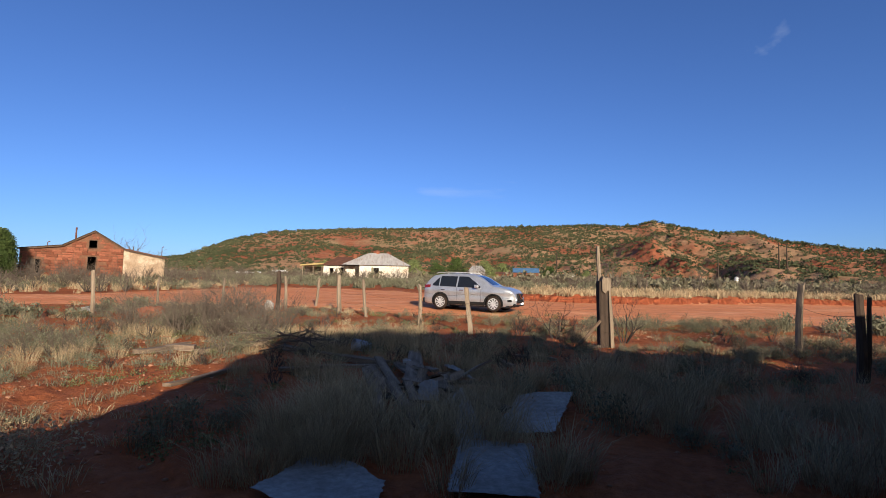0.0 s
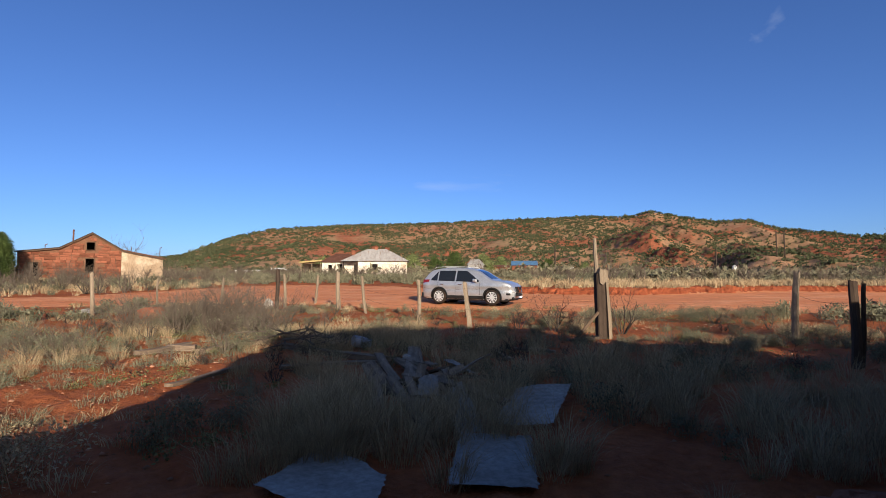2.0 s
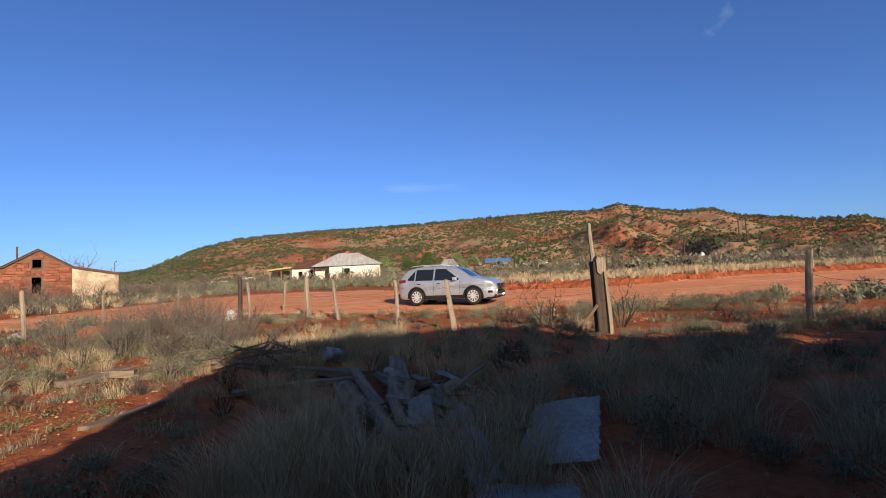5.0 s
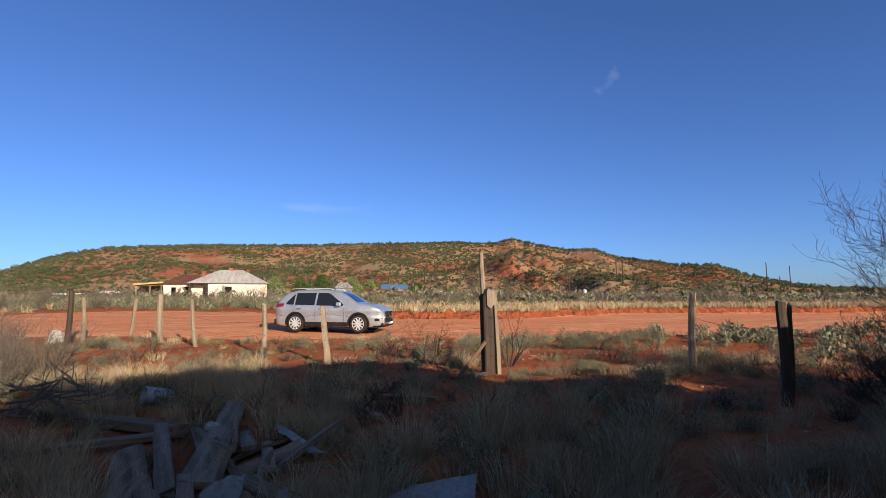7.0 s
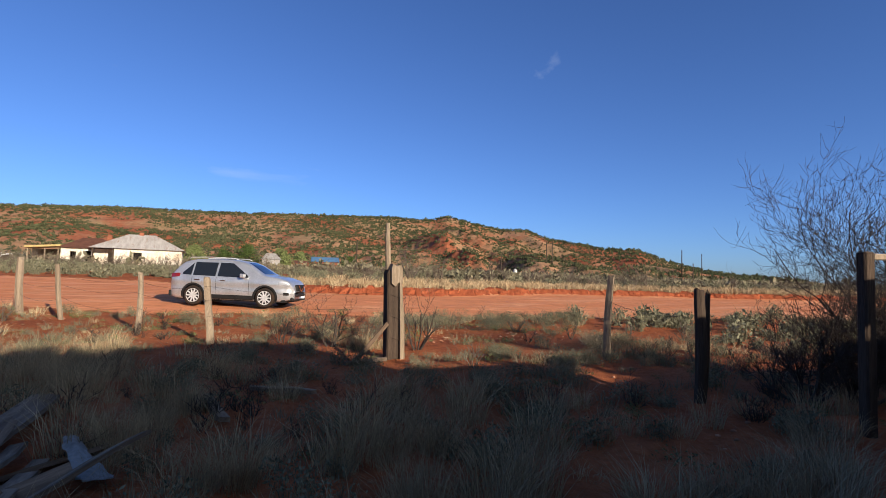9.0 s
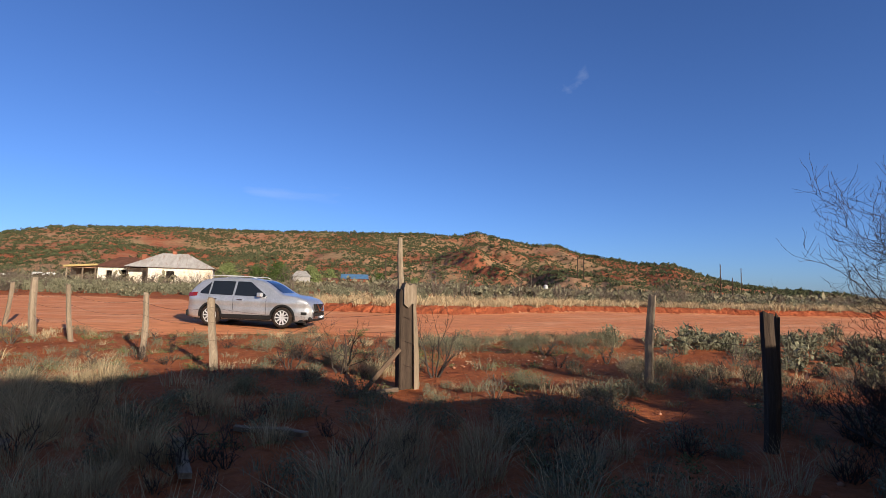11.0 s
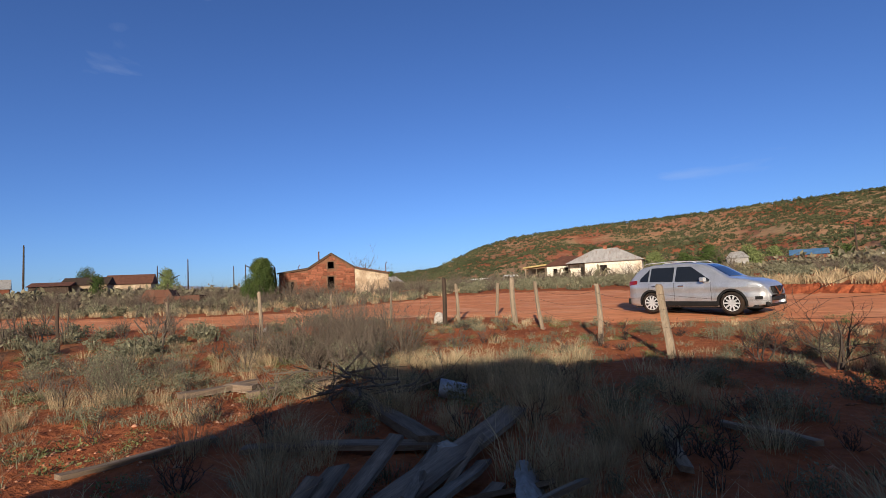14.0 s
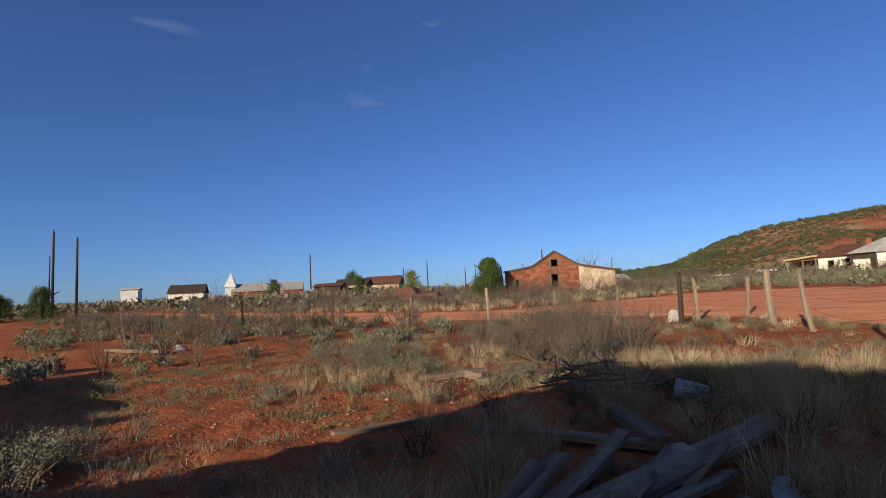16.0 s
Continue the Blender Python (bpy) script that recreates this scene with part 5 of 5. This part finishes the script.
scatter("low_sage", low_straws, spread(1100, -14, 12, 9, 24, 0.6, 1.5) + spread(900, -13, -3.7, 3.5, 14, 0.4, 1.1, lambda x, y: 0.42 + 0.9 * noise.noise((x * 0.8, y * 0.8, 21.0))), M_SAGE, "short grey-green tufts on the red ground", "grass")
scatter("shaded_scrub", sages, spread(300, -3, 8, 5, 14.5, 0.4, 1.0, lambda x, y: 0.35 + 0.8 * noise.noise((x * 0.6, y * 0.6, 3.0))), M_SAGE, "dusky sagebrush clumps among dry grass", "scrub")
scatter("sage_scrub", sages, spread(850, -13, 13, 6, 24.5, 0.35, 1.0, lambda x, y: 0.8 * wanted(x, y) * (1 if y > 11 else 0.5), (0.7, 1.1)), M_SAGE, "low grey-green sagebrush clumps between fence and road", "scrub")
scatter("green_weeds", weeds, spread(1700, -16, 12, 3, 25, 0.5, 1.6, lambda x, y: 0.25 + 0.6 * noise.noise((x * 0.4, y * 0.4, 8.0)) + (0.15 if x < -4 else 0)), M_WEED, "small green weeds on the red ground", "weeds")
edge = lambda x, y: (0.15 if -3 < x < 6 else 0.7) if abs(y - near_edge(x) + 0.9) < 0.8 else 0.0
scatter("verge_grass", coarse_straws, spread(2600, -24, 40, 12, 28, 0.35, 0.8, edge) + spread(5200, 2, 60, 28, 52, 0.7, 1.5, lambda x, y: 1.0 if 0.2 < y - far_edge(x) < 3.5 else 0.4 if 3.5 < y - far_edge(x) < 9 else 0)
        + spread(3600, -85, -16, 18, 62, 0.7, 1.4, lambda x, y: 0.8 if y > far_edge(x) + 0.5 else 0), M_STRAW, "pale dry grass along the road verges", "grass")
scatter("mid_scrub", coarse_sages, spread(900, -60, -12, 4, 27, 0.5, 1.2) + spread(700, 12, 40, 4, 22, 0.5, 1.3) + spread(1700, -80, -14, 18, 75, 0.6, 1.7, lambda x, y: 0.75 if y > far_edge(x) + 1 else 0)
        + spread(700, -26, 4, 46, 82, 0.7, 1.9, lambda x, y: 0.6 if y > far_edge(x) + 1 and not (x > -12 and y > 72) else 0) + spread(900, 3, 70, 33, 75, 0.7, 1.8, lambda x, y: 0.6 if y > far_edge(x) + 4 else 0), M_SAGE, "grey-green scrub beyond the road", "scrub")
scatter("far_brush", far_brush, spread(1500, -30, 110, 75, 200, 0.9, 2.4, lambda x, y: 0.8 * (math.hypot(x, y) < 230)) + spread(4200, -190, -48, 12, 200, 0.9, 2.3, lambda x, y: 0.8 * (y > far_edge(max(x, -88)) + 3)) + spread(600, -170, -62, -30, 12, 0.8, 1.8, lambda x, y: 0.7)
        + spread(900, 60, 260, -10, 180, 1.0, 2.6, lambda x, y: 0.8) + spread(700, 20, 60, 50, 90, 0.8, 1.7, lambda x, y: 0.8), M_BRUSH, "grey-brown brush covering the flat land", "brush")


scatter("bare_brush", twigs, spread(300, -58, -13, 6, 24, 0.5, 1.5, wanted) + spread(1000, -75, -17, 20, 70, 0.7, 1.9, lambda x, y: 0.8 if y > far_edge(x) + 2 else 0) + spread(240, 8, 70, 38, 75, 0.8, 1.9, lambda x, y: 0.8 if y > far_edge(x) + 4 else 0)
        + spread(160, -24, 3, 48, 82, 0.7, 1.7, lambda x, y: 0.7 if y > far_edge(x) + 1 else 0) + spread(120, -12, -3.6, 9, 22, 0.35, 0.8, wanted) + spread(90, 4, 14, 10, 21, 0.3, 0.7, wanted), M_TWIG, "leafless grey-brown brush on the flat", "brush")


# ---- bare shrubs, branch by branch ----
def bare_shrub(name, x, y, height, width, stems, depth, mat, label, seed, radius=0.03, split=3, category="shrub", group="bare shrubs"):
    rng = random.Random(seed)
    v, f = [], []
    root = thing(name, at(x, y), label, category, group) if depth > 3 else None
    for k in range(stems):
        a = 2 * math.pi * (k + rng.random()) / stems
        lean = width / max(height, 0.1) * rng.uniform(0.2, 0.9)
        if root:
            v, f = [], []
        grow(v, f, (0.05 * math.cos(a), 0.05 * math.sin(a), -0.05), (math.cos(a) * lean, math.sin(a) * lean, 1), height * rng.uniform(0.5, 0.75), radius * rng.uniform(0.6, 1.1), depth, rng, 0.33 if not root else 0.45, 0.1, split)
        if root:
            ob = new("stem", mesh_from("stem", v, f, mat))
            ob.parent = root
    if root:
        return root
    ob = new(name, mesh_from(name, v, f, mat))
    ob.matrix_basis = at(x, y)
    return tagged(ob, label, category, group)


for i, q in enumerate(((-5.2, 13.83, 1.05, 1.6), (-6.6, 14.38, 1.15, 1.7), (-4.5, 12.65, 0.85, 1.4), (-7.9, 15.11, 1.0, 1.5), (-6.0, 15.65, 1.2, 1.6), (-5.6, 12.92, 0.8, 1.3), (-7.0, 13.47, 0.9, 1.5), (-8.6, 14.01, 1.0, 1.6), (-5.8, 14.56, 1.25, 1.7), (-4.7, 14.92, 1.0, 1.5), (-7.3, 15.83, 1.2, 1.7))):
    bare_shrub("bare_shrub", q[0], q[1], q[2] * 1.3, q[3], 18, 2, M_TWIG, "spreading leafless grey shrub in dry grass", 100 + i, 0.019, 4)
for i, q in enumerate(((-7.2, 9.65, 0.75, 1.1), (-8.6, 10.56, 0.8, 1.3), (-7.9, 11.28, 0.7, 1.2), (-9.3, 9.65, 0.6, 1.0), (-11.5, 11.38, 0.7, 1.2))):
    bare_shrub("bare_shrub", q[0], q[1], q[2], q[3], 14, 2, M_TWIG, "low leafless grey shrub on red dirt", 120 + i, 0.012)
for i, q in enumerate(((-13.6, 14.83, 1.5, 1.5), (-18.8, 14.83, 1.3, 0.9), (-22.1, 10.01, 2.2, 2.2), (-22.0, 13.1, 2.4, 2.0), (-20.2, 9.1, 1.4, 1.6), (-25.5, 11.65, 1.8, 1.8), (-28, 8.64, 1.7, 1.8), (-30.5, 19.57, 1.6, 1.5))):
    bare_shrub("bare_shrub", *q, 6, 3, M_TWIG, "upright leafless grey-brown shrub", 140 + i, 0.035)
for i, q in enumerate(((5.0, 13.83, 1.25, 1.1), (3.3, 14.56, 1.2, 1.4), (2.4, 15.29, 0.8, 1.0))):
    bare_shrub("bare_shrub", *q, 5, 3, M_BARK, "thorny leafless shrub beside the corner post", 160 + i, 0.025)
for i, q in enumerate(((13.5, 40.04, 2.6, 2.6), (16.5, 41.41, 2.4, 2.6), (20.5, 40.04, 2.3, 2.4), (9.5, 36.4, 1.1, 1.8), (26, 42.77, 2.0, 2.2), (30, 41.86, 2.0, 2.4), (3.4, 41.86, 2.2, 2.2), (34, 40.04, 2.2, 2.6), (38, 41.86, 2.4, 2.8), (-9.5, 71.44, 2.0, 2.5), (-6.8, 72.34, 2.4, 2.4), (-12.8, 71.71, 1.9, 2.4), (-15.5, 72.8, 1.9, 2.2), (-30.5, 41.13, 1.7, 1.8), (-32, 39.59, 1.9, 1.5), (-24, 45.05, 2.0, 2.2), (-22.5, 47.32, 2.2, 2.4))):
    bare_shrub("bare_shrub", *q, 7, 3, M_TWIG, "leafless grey-brown brush beyond the road", 180 + i, 0.045)
for i, q in enumerate(((-6.3, 72.6, 2.0, 2.4), (-8.2, 72.2, 1.6, 2.2), (-11.6, 72.4, 2.1, 2.6), (-5.2, 73.6, 2.2, 2.0), (-15.8, 73.4, 1.6, 2.4), (-19.5, 73.2, 1.8, 2.4))):
    bare_shrub("bare_shrub", *q, 9, 3, M_TWIG, "bare grey-brown bush against the white house", 270 + i, 0.05)
# the tall thorny thicket beside the gateway
for i, q in enumerate(((9.4, 7.92, 1.5, 2.2, 9), (10.2, 7.64, 2.1, 2.0, 9), (8.7, 8.19, 1.1, 2.0, 8), (10.9, 8.3, 3.5, 2.0, 8), (11.0, 7.3, 3.2, 2.2, 7))):
    bare_shrub("thorn_thicket", *q, 4, M_BARK, "tall dark leafless thorn bush at the gateway", 220 + i, 0.034, 4)
# dead branches heaped by the shrub, and the dead tree behind the stone house
for i, q in enumerate(((-2.9, 10.19), (-3.6, 11.1), (-2.3, 10.92))):
    rng = random.Random(240 + i)
    heap = thing("branch_heap", at(*q), "heap of dead grey branches in the shade", "branches", "heaps of dead branches")
    for k in range(7):
        v, f = [], []
        a = rng.uniform(0, 6.28)
        grow(v, f, (rng.uniform(-0.4, 0.4), rng.uniform(-0.3, 0.3), 0.08 + 0.05 * k), (math.cos(a), math.sin(a), 0.05), 0.75, 0.02, 1, rng, 0.12, 0.0, 3)
        ob = new("branch", mesh_from("branch", v, f, M_TWIG))
        ob.parent = heap
for i, q in enumerate(((-30.6, 48.69, 4.6, 1.8), (-28.9, 49.59, 3.3, 1.8))):
    bare_shrub("dead_tree", *q, 3, 3, M_TWIG, "dead leafless tree behind the stone house", 250 + i, 0.11, 3, "tree", "dead trees")


# ---- sagebrush and trees as things of their own ----
def sage_thing(x, y, s, seed, hs=1.0, mat=None, label="bushy grey-green sagebrush on red dirt"):
    rng = np.random.default_rng(seed)
    v, t = sage(rng, 1600, 0.5, 0.5, 0.016)
    v[:, 2] = np.abs(v[:, 2]) * hs
    ob = new("sagebrush", fast_mesh("sagebrush", v * s, t, mat or M_SAGE))
    ob.matrix_basis = at(x, y, -0.02)
    return tagged(ob, label, "bush", "sagebrush clumps")


for i, (x, y, s) in enumerate(((-8.2, 10.37, 1.3), (-7.3, 10.01, 1.1), (-9.2, 10.83, 1.2), (-8.6, 11.65, 1.2), (-6.8, 10.92, 0.9), (-10.2, 11.47, 1.3), (-11.4, 10.74, 1.1), (-5.0, 13.29, 1.3), (-6.2, 13.65, 1.4), (-7.2, 14.2, 1.4), (-4.2, 12.19, 1.1),
                              (-5.5, 14.74, 1.2), (-8.0, 14.56, 1.3), (-4.4, 10.92, 1.0), (-4.9, 11.47, 0.9), (-3.6, 12.01, 0.9), (6.2, 16.93, 1.2), (7.2, 17.29, 1.3), (5.4, 17.65, 1.1), (8.3, 16.84, 1.0), (9.2, 17.84, 1.3), (10.5, 17.29, 1.2), (11.8, 17.65, 1.1), (4.8, 14.56, 0.9),
                              (9.0, 12.92, 0.9), (7.6, 11.47, 0.9), (6.6, 10.92, 0.8), (1.8, 18.2, 0.9), (0.2, 19.29, 1.0), (2.6, 19.47, 0.9), (-3.3, 3.91, 1.1), (-3.9, 4.46, 0.9), (-4.4, 3.28, 1.0), (8.0, 9.1, 1.0), (6.0, 9.83, 0.9), (4.9, 10.37, 0.9), (1.4, 13.29, 0.9), (-0.6, 12.92, 0.8), (2.6, 13.65, 0.8), (-1.6, 14.01, 0.7))):
    sage_thing(x, y, s, 300 + i, 0.85 + 0.3 * ((i * 7) % 5) / 5, M_STRAW if i in (30, 31, 24) else None, "tall pale bunch of dry brush" if i in (30, 31, 24) else "bushy grey-green sagebrush on red dirt")


for i, q in enumerate(((-4.5, 4.55, 1.0), (-4.9, 5, 0.85), (-3.9, 4.19, 0.8), (-5.3, 4.46, 0.9))):
    sage_thing(*q, 950 + i, 1.0, None, "bushy pale grey-green sagebrush beside bare red dirt")


def juniper(x, y, width, height, seed, n=3200, mat=None, label="round dark-green juniper tree", name="juniper"):
    rng = np.random.default_rng(seed)
    tree = thing(name, at(x, y), label, "tree", "evergreen trees")
    lumps, radii = [], []
    for _ in range(44):
        a, h = rng.uniform(0, 6.28), rng.uniform(0.12, 0.93)
        r = width / 2 * (1.0 - 0.9 * max(h - 0.15, 0) ** 1.3) * (1 - h * 0.45) * rng.uniform(0.3, 0.8)
        lumps.append((r * math.cos(a), r * math.sin(a), height * h * 0.93))
        radii.append(width * rng.uniform(0.12, 0.21) * (1.15 - 0.6 * h))
    v, t = leaf_cloud(n, lumps, radii, width * (0.011 if n > 5000 else 0.018), rng, 1.15, 0.25)
    v[:, 2] = np.maximum(v[:, 2], 0.05)
    ob = new("crown", fast_mesh("crown", v, t, mat or M_JUNIPER))
    ob.parent = tree
    vs, fs = [], []
    tube(vs, fs, [(0, 0, -0.2), (0.03 * width, 0, height * 0.4), (0, 0.02 * width, height * 0.85)], [0.07 * width, 0.05 * width, 0.015 * width], 7)
    r2 = random.Random(seed)
    for k in range(7):
        a = r2.uniform(0, 6.28)
        tube(vs, fs, [(0, 0, height * (0.15 + 0.08 * k)), (0.3 * width * math.cos(a), 0.3 * width * math.sin(a), height * (0.28 + 0.09 * k))], [0.025 * width, 0.008 * width], 5)
    ob = new("trunk", mesh_from("trunk", vs, fs, M_BARK))
    ob.parent = tree


juniper(-33.0, 37.3, 4.7, 4.0, 1, 60000)
for i, q in enumerate(((-71.5, 44.5, 4.6, 4.0), (-93, 69.16, 5, 4.5), (-58, 4.19, 4.5, 3.4), (-64, 0.91, 4, 2.8), (-140, 54.6, 8, 6), (-60, 100.1, 6, 4))):
    juniper(*q, 10 + i, 5000)
for i, q in enumerate(((4, 150.2, 12, 7.5), (13, 154.7, 11, 7.0), (20, 169.3, 10, 7), (38, 177.5, 9, 6), (-8, 136.5, 10, 6), (-22, 145.6, 12, 6.5), (-2, 168.3, 10, 7), (48, 168.3, 7, 4.5), (-74, 56.42, 6, 5), (-97, 56.42, 7, 6), (-30, 127.4, 9, 5))):
    juniper(*q, 40 + i, 5000, M_SPRING if i % 3 else M_JUNIPER, "bushy tree at the foot of the hill in new leaf", "bushy_tree")

# ---- junipers dotted over the hill, too many to count ----
lots = []
tufts = [leaf_cloud(22, [(0, 0, 0.5), (0.4, 0.2, 0.35), (-0.35, -0.2, 0.4)], [0.55, 0.4, 0.4], 0.30, RNG, 0.95, 0.2) for _ in range(8)]
count = 0
while count < 21000:
    a, u = RNG.uniform(-35, 58), RNG.uniform(0, 1) ** 0.75
    r = HILL_R0 + (HILL_R1 - HILL_R0) * (0.03 + 0.99 * u)
    x, y = r * math.sin(radians(a)), r * math.cos(radians(a))
    thick = 0.55 + 0.8 * noise.noise((x * 0.012, y * 0.012, 6.0)) + (0.5 if u > 0.93 else 0)
    if RNG.uniform() > thick:
        continue
    s = RNG.uniform(1.1, 3.3) * (1.25 if RNG.uniform() < 0.15 else 1) * (1.5 if u > 0.965 else 1)
    v, t = tufts[count % 8]
    lots.append((v * s + np.array([x, y, hill_z(a, r) - 0.2]), t))
    count += 1
tagged(new("hill_junipers", fast_mesh("hill_junipers", *join(*lots), M_HILLTREE)), "dark green junipers dotted over the hillside", "trees", kind="stuff")
lots = []
for _ in range(2600):
    a, r = RNG.uniform(-125, 75), RNG.uniform(180, 330)
    if -22 < a < 44 and r > 292:
        continue
    x, y = r * math.sin(radians(a)), r * math.cos(radians(a))
    v, t = far_brush[int(RNG.integers(0, 6))]
    lots.append((v * RNG.uniform(1.6, 3.6) + np.array([x, y, land(x, y) - 0.3]), t))
tagged(new("distant_brush", fast_mesh("distant_brush", *join(*lots), M_BRUSH)), "brush on the distant plain", "brush", kind="stuff")

# ---- ridge at the edge of the plain, distance haze put into its colour ----
M_HAZE = material("haze_painted_ridge", (0.30, 0.31, 0.35), color2=(0.27, 0.28, 0.33), scale=0.002, scale2=0.02, bump=0, world_space=True)
v, f = [], []
for i in range(181):
    a = radians(-130 + i)
    hgt = 62 + 40 * noise.noise((i * 0.06, 2, 0)) + 10 * noise.noise((i * 0.3, 5, 0))
    hgt *= min(max((-30 - math.degrees(a)) / 25, 0.25), 1) if a < radians(-30) else 0.35
    for r, z in ((2900, 0.0), (3150, hgt * 0.8 + 12), (3300, hgt + 12), (3900, 5.0)):
        v.append((r * math.sin(a), r * math.cos(a), z))
for i in range(180):
    for j in range(3):
        k = i * 4 + j
        f.append((k, k + 1, k + 5, k + 4))
tagged(new("backdrop", mesh_from("backdrop", v, f, M_HAZE, True)), "ridge on the horizon with blue-grey haze in its colour", "ridge", kind="structure")

# ---- loose stones and clods ----
lots = []
base = [np.array(p, float) for p in ((1, 0, 0), (-1, 0, 0), (0, 1, 0), (0, -1, 0), (0, 0, 0.7), (0, 0, -0.7))]
octa = np.array([[0, 2, 4], [2, 1, 4], [1, 3, 4], [3, 0, 4], [2, 0, 5], [1, 2, 5], [3, 1, 5], [0, 3, 5]])
for k in range(4600):
    if k < 700:
        x, y, s = RNG.uniform(5.0, 11.5), RNG.uniform(14.4, 18.4), 0.012 + 0.045 * RNG.uniform(0, 1) ** 3
    elif k < 3200:
        x, y, s = RNG.uniform(-14, -2.5), RNG.uniform(3, 13), RNG.uniform(0.008, 0.03)
    else:
        x, y, s = RNG.uniform(-10, 14), RNG.uniform(4, 24), RNG.uniform(0.012, 0.05)
    if path_near(x, y, 0.3):
        continue
    lots.append((np.array(base) * RNG.uniform(0.6, 1.3, (6, 1)) * s * np.array([1, 0.8, 0.7]) + np.array([x, y, ground_z(x, y) + s * 0.2]), octa))
M_PEBBLE = material("pebbles", (0.34, 0.125, 0.065), color2=(0.42, 0.24, 0.16), scale=0.8, scale2=9, bump=0, per_island=0.45, world_space=True)
tagged(new("loose_stones", fast_mesh("loose_stones", *join(*lots), M_PEBBLE)), "loose red and pale stones on the dirt", "stones", kind="stuff")
